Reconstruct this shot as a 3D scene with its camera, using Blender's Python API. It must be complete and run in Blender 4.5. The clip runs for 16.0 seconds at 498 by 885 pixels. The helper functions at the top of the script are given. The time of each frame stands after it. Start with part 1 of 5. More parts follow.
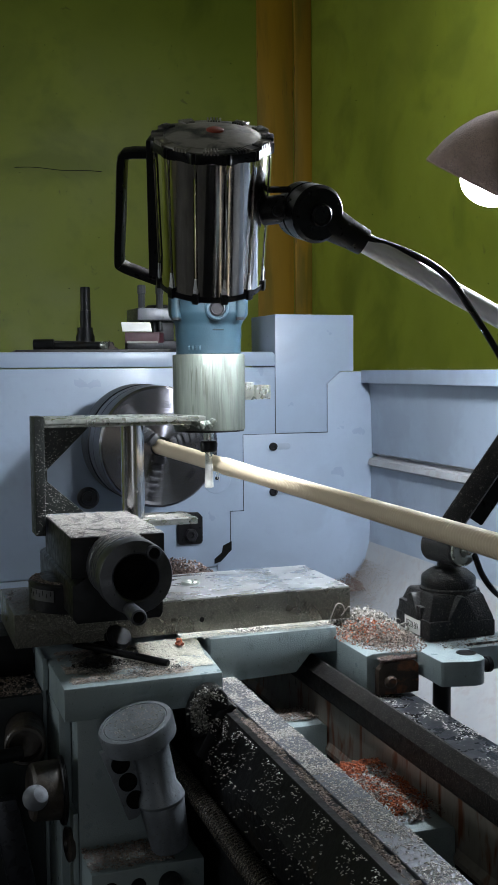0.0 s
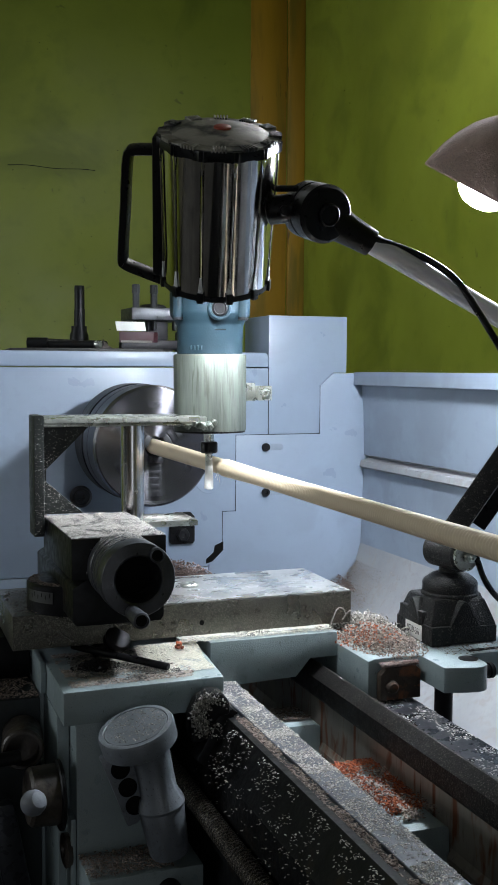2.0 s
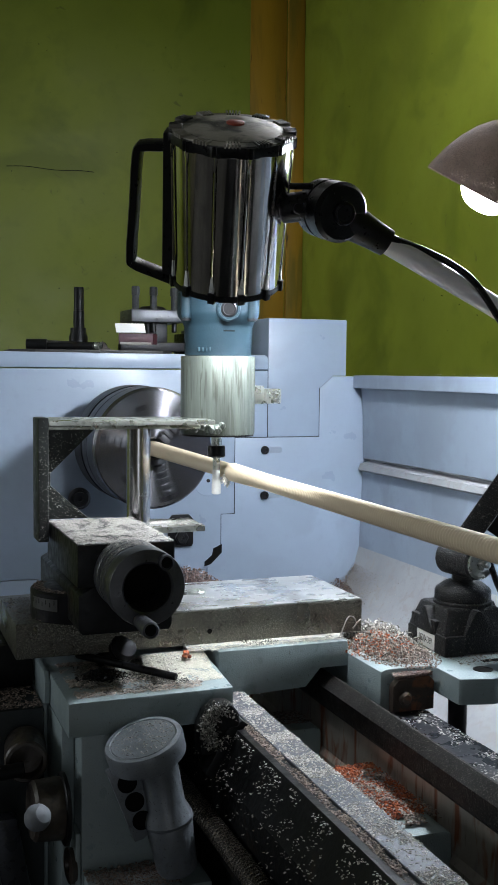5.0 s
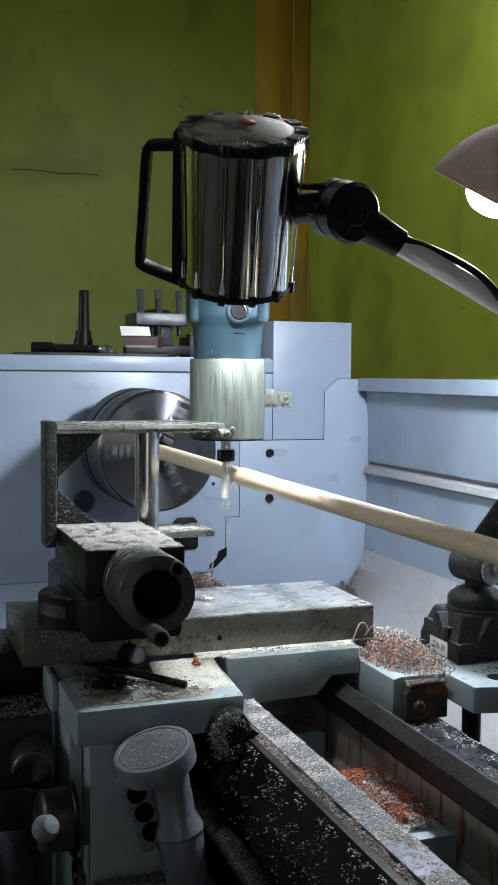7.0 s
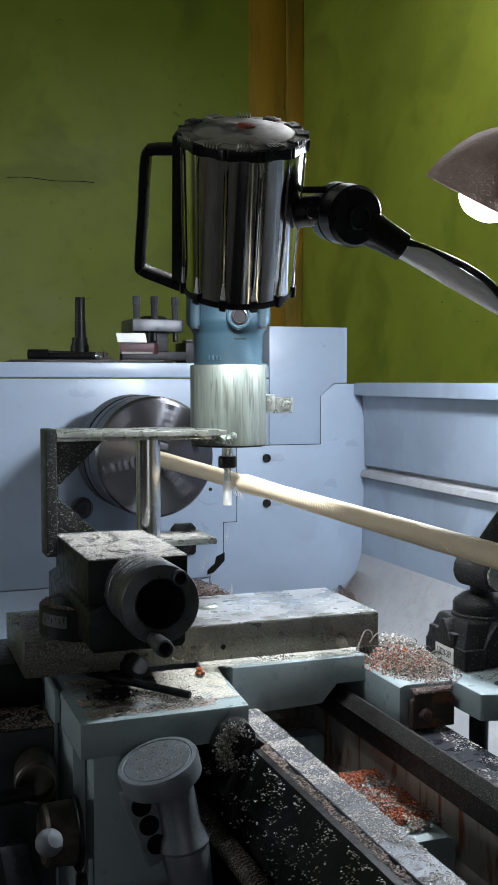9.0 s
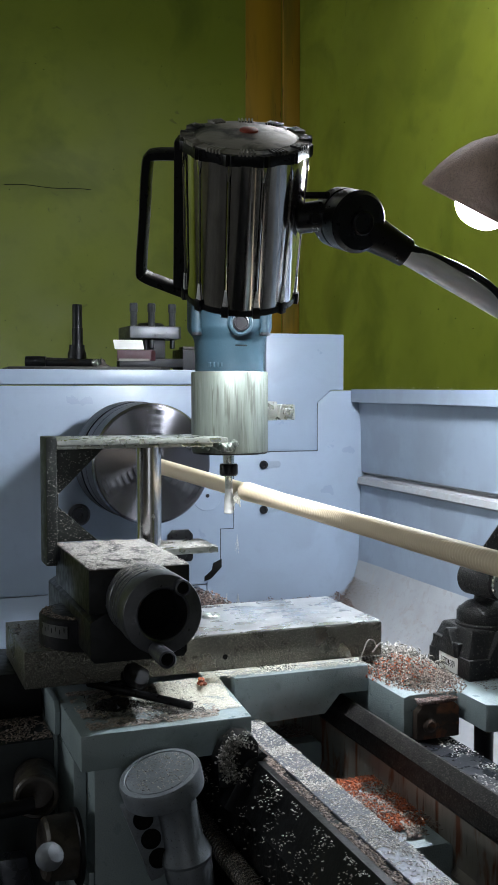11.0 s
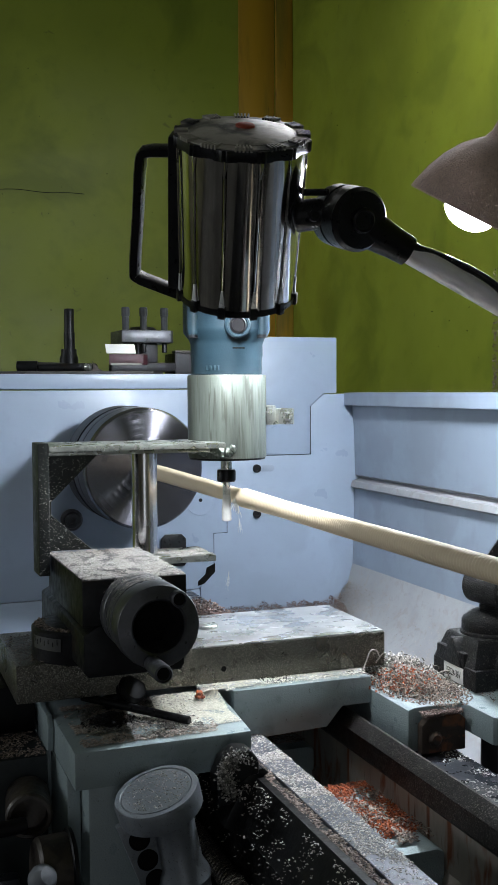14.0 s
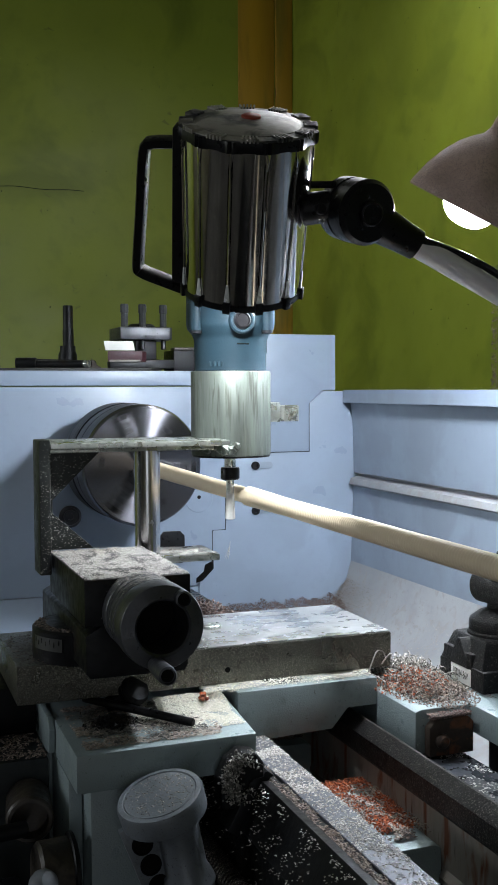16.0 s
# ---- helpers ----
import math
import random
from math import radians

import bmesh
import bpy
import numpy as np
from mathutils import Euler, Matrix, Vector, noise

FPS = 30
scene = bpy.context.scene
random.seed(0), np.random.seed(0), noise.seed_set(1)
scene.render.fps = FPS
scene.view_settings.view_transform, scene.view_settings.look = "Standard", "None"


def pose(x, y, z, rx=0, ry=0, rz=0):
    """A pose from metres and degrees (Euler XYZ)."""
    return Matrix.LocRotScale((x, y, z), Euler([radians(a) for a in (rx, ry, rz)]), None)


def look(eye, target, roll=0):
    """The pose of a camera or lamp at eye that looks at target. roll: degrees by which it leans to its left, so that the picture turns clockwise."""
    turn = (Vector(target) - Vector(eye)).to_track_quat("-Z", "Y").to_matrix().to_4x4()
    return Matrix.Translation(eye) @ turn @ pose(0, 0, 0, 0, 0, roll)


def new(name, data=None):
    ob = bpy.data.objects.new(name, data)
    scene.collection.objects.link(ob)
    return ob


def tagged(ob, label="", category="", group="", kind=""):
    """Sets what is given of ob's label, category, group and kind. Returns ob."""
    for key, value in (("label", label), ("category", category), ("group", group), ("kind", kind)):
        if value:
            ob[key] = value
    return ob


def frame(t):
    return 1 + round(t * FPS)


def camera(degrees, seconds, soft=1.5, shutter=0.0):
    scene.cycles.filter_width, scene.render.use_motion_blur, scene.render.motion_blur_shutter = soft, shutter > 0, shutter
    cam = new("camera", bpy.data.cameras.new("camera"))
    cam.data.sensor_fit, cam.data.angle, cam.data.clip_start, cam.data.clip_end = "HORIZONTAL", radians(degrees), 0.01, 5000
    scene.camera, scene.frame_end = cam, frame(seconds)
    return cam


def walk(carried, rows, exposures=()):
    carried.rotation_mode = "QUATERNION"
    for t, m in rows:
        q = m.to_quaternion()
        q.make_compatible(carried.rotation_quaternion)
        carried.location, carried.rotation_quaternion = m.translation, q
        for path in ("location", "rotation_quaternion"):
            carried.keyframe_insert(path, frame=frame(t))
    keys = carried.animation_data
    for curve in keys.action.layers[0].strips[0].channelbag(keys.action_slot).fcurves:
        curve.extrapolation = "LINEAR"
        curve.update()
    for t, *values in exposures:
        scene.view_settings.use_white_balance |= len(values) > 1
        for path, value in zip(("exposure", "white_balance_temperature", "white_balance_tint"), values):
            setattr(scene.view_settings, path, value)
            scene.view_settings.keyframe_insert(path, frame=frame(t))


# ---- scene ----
cam = camera(26.842, 16.0, soft=1.0, shutter=0.35)
walk(cam, [
    (0, look((-0.3424, -1.3839, 1.1525), (-0.0143, -0.4419, 1.0819), -0.463)),
    (0.5, look((-0.3430, -1.3838, 1.1523), (-0.0114, -0.4431, 1.0814), -0.488)),
    (1, look((-0.3455, -1.3842, 1.1523), (-0.0097, -0.4450, 1.0813), -0.378)),
    (1.5, look((-0.3489, -1.3846, 1.1527), (-0.0108, -0.4461, 1.0820), -0.008)),
    (2, look((-0.3532, -1.3839, 1.1528), (-0.0127, -0.4463, 1.0826), 0.212)),
    (2.5, look((-0.3553, -1.3824, 1.1525), (-0.0125, -0.4456, 1.0829), 0.318)),
    (3, look((-0.3546, -1.3823, 1.1532), (-0.0112, -0.4456, 1.0845), 0.440)),
    (3.5, look((-0.3568, -1.3823, 1.1528), (-0.0122, -0.4460, 1.0847), 0.484)),
    (4, look((-0.3578, -1.3813, 1.1518), (-0.0120, -0.4454, 1.0841), 0.498)),
    (6.5, look((-0.3579, -1.3776, 1.1525), (-0.0163, -0.4401, 1.0865), 0.577)),
    (7, look((-0.3581, -1.3790, 1.1523), (-0.0175, -0.4410, 1.0876), 0.517)),
    (7.5, look((-0.3594, -1.3807, 1.1519), (-0.0192, -0.4426, 1.0881), 0.418)),
    (8, look((-0.3599, -1.3827, 1.1528), (-0.0194, -0.4445, 1.0907), 0.219)),
    (8.5, look((-0.3596, -1.3834, 1.1526), (-0.0183, -0.4454, 1.0918), 0.126)),
    (9, look((-0.3587, -1.3834, 1.1528), (-0.0157, -0.4460, 1.0930), 0.017)),
    (11.5, look((-0.3602, -1.3872, 1.1533), (-0.0132, -0.4508, 1.1013), -0.045)),
    (12, look((-0.3593, -1.3882, 1.1533), (-0.0117, -0.4520, 1.1026), -0.194)),
    (12.5, look((-0.3583, -1.3874, 1.1530), (-0.0102, -0.4513, 1.1034), -0.256)),
    (13, look((-0.3555, -1.3860, 1.1524), (-0.0071, -0.4500, 1.1028), -0.362)),
    (13.5, look((-0.3518, -1.3840, 1.1524), (-0.0037, -0.4479, 1.1020), -0.402)),
    (14, look((-0.3507, -1.3832, 1.1532), (-0.0027, -0.4471, 1.1031), -0.318)),
    (14.5, look((-0.3506, -1.3840, 1.1525), (-0.0027, -0.4478, 1.1021), -0.331)),
    (15, look((-0.3508, -1.3844, 1.1527), (-0.0026, -0.4484, 1.1022), -0.422)),
    (15.5, look((-0.3509, -1.3850, 1.1523), (-0.0020, -0.4493, 1.1008), -0.414)),
    (16, look((-0.3498, -1.3841, 1.1518), (-0.0013, -0.4483, 1.0998), -0.217)),
], exposures=[(0, -0.08), (1, -0.04), (2, 0.12), (16, 0.16)])

# how far the carriage has come along the bed, in seconds and metres
TRAVEL = [(0, 0.0000), (0.5, 0.0041), (1, 0.0081), (1.5, 0.0119), (2, 0.0157), (2.5, 0.0195), (3, 0.0234), (3.5, 0.0272), (4, 0.0309), (6.5, 0.0491), (7, 0.0527), (7.5, 0.0563), (8, 0.0602), (8.5, 0.0641), (9, 0.0681), (11.5, 0.0843), (12, 0.0880), (12.5, 0.0918), (13, 0.0956), (13.5, 0.0997), (14, 0.1039), (14.5, 0.1080), (15, 0.1120), (15.5, 0.1161), (16, 0.1204)]

# ---- light ----
world = bpy.data.worlds.new("world")
scene.world = world
world.use_nodes = True
world.node_tree.nodes["Background"].inputs["Color"].default_value = (0.6, 0.75, 1.0, 1)
world.node_tree.nodes["Background"].inputs["Strength"].default_value = 0.1
scene.view_settings.exposure = 0.0


# fill light behind the camera, set in an unseen doorway added for it
door_fill = bpy.data.lights.new("added_doorway_fill", "AREA")
door_fill.shape, door_fill.size, door_fill.size_y, door_fill.energy, door_fill.color = "RECTANGLE", 0.8, 2.0, 4.0, (0.93, 0.97, 1.0)
new("added_doorway_fill", door_fill).matrix_world = look((-0.8, -3.24, 1.03), (-0.5, 0.0, 1.03))
# fill light that brightens the east wall, from an added, unseen window
side_fill = bpy.data.lights.new("added_window_fill", "AREA")
side_fill.shape, side_fill.size, side_fill.size_y, side_fill.energy, side_fill.color = "RECTANGLE", 1.1, 1.1, 23.0, (0.90, 0.96, 1.0)
new("added_window_fill", side_fill).matrix_world = look((-3.24, 0.25, 1.75), (0.7, 0.6, 1.5))

# ---- materials ----


def material(name, colour, rough=0.5, metal=0.0, vary=0.15, scale=20.0, bump=0.0, bump_scale=200.0, spots=None, spot_scale=60.0, spot_cover=0.35,
             rough_vary=0.1, stretch=(1, 1, 1), coat=0.0, dirt=None, dirt_scale=120.0, dirt_cover=0.25, spec=0.5):
    """A surface with broad and fine variation of colour and gloss, fine relief, and patches of a second colour."""
    m = bpy.data.materials.new(name)
    m.use_nodes = True
    nt = m.node_tree
    n, link = nt.nodes, nt.links.new
    b = n["Principled BSDF"]
    b.inputs["Metallic"].default_value = metal
    b.inputs["Coat Weight"].default_value = coat
    b.inputs["Specular IOR Level"].default_value = spec
    at = n.new("ShaderNodeTexCoord")
    mp = n.new("ShaderNodeMapping")
    mp.inputs["Scale"].default_value = stretch
    link(at.outputs["Object"], mp.inputs["Vector"])

    def noise_at(sc, detail=6.0, dist=0.0):
        t = n.new("ShaderNodeTexNoise")
        t.inputs["Scale"].default_value, t.inputs["Detail"].default_value, t.inputs["Distortion"].default_value = sc, detail, dist
        link(mp.outputs["Vector"], t.inputs["Vector"])
        return t.outputs["Fac"]

    def ramp(fac, lo, hi, a, c):
        r = n.new("ShaderNodeMapRange")
        r.inputs["From Min"].default_value, r.inputs["From Max"].default_value = lo, hi
        r.inputs["To Min"].default_value, r.inputs["To Max"].default_value = a, c
        link(fac, r.inputs["Value"])
        return r.outputs["Result"]

    def mix(fac, a, c):
        x = n.new("ShaderNodeMix")
        x.data_type = "RGBA"
        link(fac, x.inputs["Factor"])
        for sock, v in ((x.inputs["A"], a), (x.inputs["B"], c)):
            if isinstance(v, tuple):
                sock.default_value = (*v, 1)
            else:
                link(v, sock)
        return x.outputs["Result"]

    lo = tuple(max(0.0, v * (1 - vary)) for v in colour)
    hi = tuple(min(1.0, v * (1 + vary)) for v in colour)
    broad = noise_at(scale, 4.0, 0.4)
    fine = noise_at(scale * 11, 6.0)
    col = mix(ramp(broad, 0.3, 0.7, 0, 1), lo, hi)
    col = mix(ramp(fine, 0.55, 0.8, 0, 0.6), col, tuple(v * (1 - 1.5 * vary) if vary < 0.6 else v * 0.1 for v in colour))
    if spots:
        patch = ramp(noise_at(spot_scale, 8.0, 0.6), 1 - spot_cover - 0.06, 1 - spot_cover + 0.06, 0, 1)
        col = mix(patch, col, spots)
    if dirt:
        col = mix(ramp(noise_at(dirt_scale, 3.0, 1.2), 1 - dirt_cover - 0.04, 1 - dirt_cover + 0.05, 0, 0.85), col, dirt)
    link(col, b.inputs["Base Color"])
    link(ramp(noise_at(scale * 4, 5.0), 0.3, 0.7, max(0.02, rough - rough_vary), min(1, rough + rough_vary)), b.inputs["Roughness"])
    if bump:
        bp = n.new("ShaderNodeBump")
        bp.inputs["Strength"].default_value, bp.inputs["Distance"].default_value = bump, 0.001
        link(noise_at(bump_scale, 8.0), bp.inputs["Height"])
        link(bp.outputs["Normal"], b.inputs["Normal"])
    return m


def glow(name, colour, strength):
    m = bpy.data.materials.new(name)
    m.use_nodes = True
    b = m.node_tree.nodes["Principled BSDF"]
    b.inputs["Base Color"].default_value = (0.8, 0.8, 0.8, 1)
    b.inputs["Emission Color"].default_value = (*colour, 1)
    b.inputs["Emission Strength"].default_value = strength
    return m


def flakes(name, a, c, rough=0.8):
    """Loose chips whose colour goes from a to c, chip by chip."""
    m = bpy.data.materials.new(name)
    m.use_nodes = True
    n, link = m.node_tree.nodes, m.node_tree.links.new
    g = n.new("ShaderNodeNewGeometry")
    x = n.new("ShaderNodeMix")
    x.data_type = "RGBA"
    x.inputs["A"].default_value, x.inputs["B"].default_value = (*a, 1), (*c, 1)
    link(g.outputs["Random Per Island"], x.inputs["Factor"])
    link(x.outputs["Result"], n["Principled BSDF"].inputs["Base Color"])
    n["Principled BSDF"].inputs["Roughness"].default_value = rough
    return m


GREEN = material("green_wall_paint", (0.215, 0.258, 0.024), 0.5, vary=0.16, scale=2.2, bump=0.25, bump_scale=60, spots=(0.15, 0.185, 0.016), spot_scale=4.0, spot_cover=0.42, dirt=(0.13, 0.15, 0.02), dirt_scale=34, dirt_cover=0.27)
OCHRE = material("ochre_column_paint", (0.38, 0.21, 0.012), 0.5, vary=0.25, scale=5, bump=0.4, bump_scale=50, stretch=(1, 1, 0.12), spots=(0.20, 0.14, 0.012), spot_scale=14, spot_cover=0.44, dirt=(0.05, 0.03, 0.01), dirt_scale=60, dirt_cover=0.27)
PLASTER = material("warm_grey_plaster", (0.42, 0.37, 0.33), 0.7, vary=0.2, scale=1.5)
CEIL = material("grey_ceiling", (0.3, 0.3, 0.28), 0.8, vary=0.1, scale=3)
FLOOR = material("grey_concrete", (0.10, 0.095, 0.09), 0.7, vary=0.3, scale=3, bump=0.3, bump_scale=40, spec=0.1)
BLUE = material("pale_blue_machine_paint", (0.285, 0.350, 0.455), 0.36, vary=0.07, scale=6, bump=0.12, bump_scale=90, spots=(0.262, 0.322, 0.415), spot_scale=9, spot_cover=0.45, dirt=(0.15, 0.165, 0.19), dirt_scale=700, dirt_cover=0.22)
GUARD = material("pale_blue_sheet_paint", (0.262, 0.315, 0.392), 0.42, vary=0.09, scale=6, bump=0.06, bump_scale=80, spots=(0.235, 0.28, 0.345), spot_scale=11, spot_cover=0.45, dirt=(0.15, 0.155, 0.165), dirt_scale=700, dirt_cover=0.23)
DUSTY = material("dusty_sheet", (0.315, 0.325, 0.345), 0.6, vary=0.12, scale=9, bump=0.25, bump_scale=500, spots=(0.30, 0.295, 0.295), spot_scale=60, spot_cover=0.42, dirt=(0.25, 0.225, 0.205), dirt_scale=500, dirt_cover=0.23)
TEAL = material("grey_green_machine_paint", (0.240, 0.297, 0.312), 0.36, vary=0.12, scale=14, bump=0.45, bump_scale=700, spots=(0.19, 0.24, 0.24), spot_scale=40, dirt=(0.07, 0.075, 0.07), dirt_scale=420, dirt_cover=0.29)
CAST = material("grey_cast_paint", (0.13, 0.142, 0.162), 0.7, vary=0.15, scale=25, bump=0.2, bump_scale=250)
CHUCKST = material("turned_chuck_steel", (0.27, 0.265, 0.30), 0.22, 1.0, vary=0.04, scale=30, rough_vary=0.01)
RIMST = material("darkened_turned_steel", (0.062, 0.062, 0.068), 0.42, 0.8, vary=0.25, scale=30, stretch=(1, 6, 1))
cb = CHUCKST.node_tree.nodes["Principled BSDF"]
tg = CHUCKST.node_tree.nodes.new("ShaderNodeTangent")
tg.direction_type, tg.axis = "RADIAL", "Y"
CHUCKST.node_tree.links.new(tg.outputs["Tangent"], cb.inputs["Tangent"])
cb.inputs["Anisotropic"].default_value = 0.95
cb.inputs["Anisotropic Rotation"].default_value = 0.25
STEEL = material("bright_round_steel", (0.52, 0.52, 0.53), 0.22, 1.0, vary=0.1, scale=30, rough_vary=0.06)
DARKST = material("blackened_steel", (0.012, 0.012, 0.014), 0.45, 0.3, vary=0.3, scale=40, bump=0.2, bump_scale=300, spec=0.2)
IRON = material("dark_oily_iron", (0.012, 0.0125, 0.0135), 0.42, 0.5, vary=0.35, scale=30, bump=0.25, bump_scale=200, spots=(0.022, 0.016, 0.012), spot_scale=40, spec=0.2)
WAY = material("ground_way_steel", (0.105, 0.112, 0.135), 0.42, 0.6, vary=0.25, scale=24, bump=0.08, bump_scale=300, spots=(0.055, 0.055, 0.062), spot_scale=30)
THREAD = material("oily_thread_with_chips", (0.03, 0.028, 0.026), 0.36, 0.6, vary=0.3, scale=30, bump=0.3, bump_scale=300, spots=(0.34, 0.30, 0.25), spot_scale=1300, spot_cover=0.42)
WAYDARK = material("oily_black_way", (0.026, 0.029, 0.037), 0.3, 0.5, vary=0.3, scale=24, bump=0.08, bump_scale=300)
SPECK = material("speckled_steel_block", (0.098, 0.095, 0.082), 0.32, 0.8, vary=0.45, scale=9, bump=0.8, bump_scale=900, spots=(0.32, 0.31, 0.27), spot_scale=1350, spot_cover=0.42, dirt=(0.045, 0.042, 0.034), dirt_scale=110, dirt_cover=0.34)
# the spots put patchy reflections into the steel's colour
BLOCKTOP = material("bright_ground_steel", (0.45, 0.46, 0.48), 0.30, 0.7, vary=0.2, scale=14, rough_vary=0.15, spots=(0.34, 0.35, 0.37), spot_scale=30, spot_cover=0.40, stretch=(0.5, 1, 1), dirt=(0.17, 0.165, 0.16), dirt_scale=75, dirt_cover=0.27)
ZINC = material("zinc_plated_steel", (0.42, 0.44, 0.415), 0.30, 0.85, vary=0.3, scale=22, bump=0.25, bump_scale=300, spots=(0.22, 0.24, 0.215), spot_scale=90, spot_cover=0.36, dirt=(0.05, 0.05, 0.042), dirt_scale=520, dirt_cover=0.33)
TUBE = material("rough_galvanised_tube", (0.135, 0.155, 0.140), 0.48, 0.6, vary=0.4, scale=70, bump=0.5, bump_scale=420, spots=(0.075, 0.083, 0.070), spot_scale=330, spot_cover=0.40, stretch=(1, 1, 0.07), dirt=(0.03, 0.03, 0.022), dirt_scale=420, dirt_cover=0.27)
# stretched colour variation paints light and dark streaks like room reflections
CHROME = material("streak_painted_aluminium", (0.70, 0.68, 0.67), 0.11, 1.0, vary=0.22, scale=60, rough_vary=0.05, stretch=(1, 1, 0.03))
BLACK = material("black_plastic", (0.006, 0.006, 0.007), 0.34, vary=0.3, scale=60, bump=0.12, bump_scale=500, spec=0.2)
CRINKLE = material("black_crinkle_paint", (0.008, 0.008, 0.009), 0.45, vary=0.3, scale=60, bump=0.9, bump_scale=700, spots=(0.10, 0.093, 0.085), spot_scale=520, spot_cover=0.36, spec=0.3)
DUSTCAP = material("dust_on_black_plastic", (0.014, 0.015, 0.017), 0.38, vary=0.3, scale=40, bump=0.2, bump_scale=300, spots=(0.25, 0.235, 0.205), spot_scale=34, spot_cover=0.50, dirt=(0.26, 0.245, 0.22), dirt_scale=520, dirt_cover=0.34, spec=0.5)
RED = material("red_plastic_cap", (0.30, 0.045, 0.02), 0.5, vary=0.2, scale=60)
RIVET = material("white_reflective_strip", (0.75, 0.76, 0.78), 0.3, 0.3)
ROUTER = material("blue_grey_router_housing", (0.013, 0.031, 0.045), 0.5, vary=0.12, scale=20, bump=0.10, bump_scale=500, dirt=(0.03, 0.038, 0.04), dirt_scale=300, dirt_cover=0.2, spec=0.3)
WOOD = material("pale_turned_wood", (0.74, 0.615, 0.445), 0.6, vary=0.14, scale=16, bump=0.15, bump_scale=300, stretch=(1, 0.12, 1))
BIT = material("dust_caked_cutter", (0.66, 0.66, 0.64), 0.7, vary=0.1, scale=60, bump=0.4, bump_scale=400)
RUSTY = material("rust_stained_wall", (0.30, 0.27, 0.235), 0.6, vary=0.3, scale=14, bump=0.3, bump_scale=140, spots=(0.20, 0.062, 0.022), spot_scale=70, spot_cover=0.38, stretch=(1, 1, 0.25), dirt=(0.045, 0.03, 0.024), dirt_scale=90, dirt_cover=0.32)
OILBROWN = material("brown_oily_cast_iron", (0.046, 0.037, 0.030), 0.46, 0.1, vary=0.4, scale=35, bump=0.35, bump_scale=300, spots=(0.022, 0.018, 0.016), spot_scale=60, spot_cover=0.45, dirt=(0.11, 0.09, 0.07), dirt_scale=600, dirt_cover=0.28)
RUST = material("rusty_oily_wiper", (0.036, 0.025, 0.019), 0.6, 0.2, vary=0.4, scale=40, bump=0.5, bump_scale=160, spots=(0.16, 0.058, 0.024), spot_scale=70, spot_cover=0.42)
DIALGREY = material("dark_dial_metal", (0.075, 0.078, 0.088), 0.36, 0.5, vary=0.3, scale=40, bump=0.15, bump_scale=300, spots=(0.11, 0.11, 0.11), spot_scale=200, spot_cover=0.2)
SPECKDARK = material("dark_steel_with_dust_specks", (0.022, 0.025, 0.025), 0.42, 0.5, vary=0.3, scale=30, bump=0.2, bump_scale=300, spots=(0.30, 0.31, 0.30), spot_scale=330, spot_cover=0.31)
SPECKWAY = material("dark_way_with_dust_specks", (0.014, 0.013, 0.013), 0.5, 0.3, vary=0.3, scale=30, bump=0.4, bump_scale=500, spots=(0.14, 0.128, 0.116), spot_scale=900, spot_cover=0.38, spec=0.2)
HOUSING = material("dark_oily_paint", (0.03, 0.035, 0.038), 0.5, vary=0.25, scale=20, bump=0.2, bump_scale=200, spec=0.25)
GREYALU = material("grey_painted_dial", (0.150, 0.168, 0.192), 0.42, 0.2, vary=0.16, scale=30, bump=0.16, bump_scale=600, spots=(0.105, 0.118, 0.135), spot_scale=70, spot_cover=0.36, dirt=(0.035, 0.035, 0.036), dirt_scale=620, dirt_cover=0.34)
WHITE = material("white_plastic", (0.78, 0.78, 0.76), 0.4, vary=0.06, scale=40)
SCALE = material("engraved_scale_band", (0.065, 0.067, 0.068), 0.45, 0.3, vary=0.3, scale=50)
MAROON = material("maroon_card_box", (0.045, 0.008, 0.015), 0.6, vary=0.2, scale=40)
MAT = material("dark_rubber_mat", (0.02, 0.018, 0.018), 0.6, vary=0.3, scale=30, bump=0.3, bump_scale=200)
SHADE = material("dusty_lamp_shade", (0.33, 0.235, 0.195), 0.6, vary=0.25, scale=20, bump=0.7, bump_scale=600, spots=(0.12, 0.088, 0.080), spot_scale=1000, spot_cover=0.43, dirt=(0.36, 0.29, 0.24), dirt_scale=800, dirt_cover=0.27)
SHADEIN = material("white_shade_lining", (0.8, 0.8, 0.8), 0.5, vary=0.03)
TUBEWHITE = material("pale_enamelled_tube", (0.74, 0.72, 0.75), 0.30, 0.0, vary=0.05, scale=20, rough_vary=0.02)
# for print and marks; also paints the darkness inside holes and hollows
INK_SHADE = material("black_ink_and_hole_dark", (0.008, 0.008, 0.008), 0.9, spec=0.05)
YELLOW = material("yellow_sticker", (0.75, 0.5, 0.03), 0.5)
# glowing panel of the overhead fill light, which is added out of view
DIFFUSER = glow("added_fill_panel", (0.97, 0.98, 1.0), 10)
LED = glow("work_lamp_led", (0.92, 0.97, 1.0), 520)
BULB = glow("lamp_bulb", (0.86, 0.93, 1.0), 520)
CHIP = flakes("pale_wood_chips", (0.20, 0.185, 0.17), (0.68, 0.655, 0.625))
CHIPPALE = flakes("fresh_wood_dust", (0.52, 0.50, 0.42), (0.84, 0.82, 0.74))
CHIPDARK = flakes("dark_grey_shavings", (0.022, 0.022, 0.021), (0.24, 0.235, 0.215))
CHIPRED = flakes("red_brown_shavings", (0.035, 0.026, 0.025), (0.24, 0.165, 0.145))
CHIPGREY = flakes("grey_chips", (0.035, 0.032, 0.03), (0.42, 0.40, 0.36))
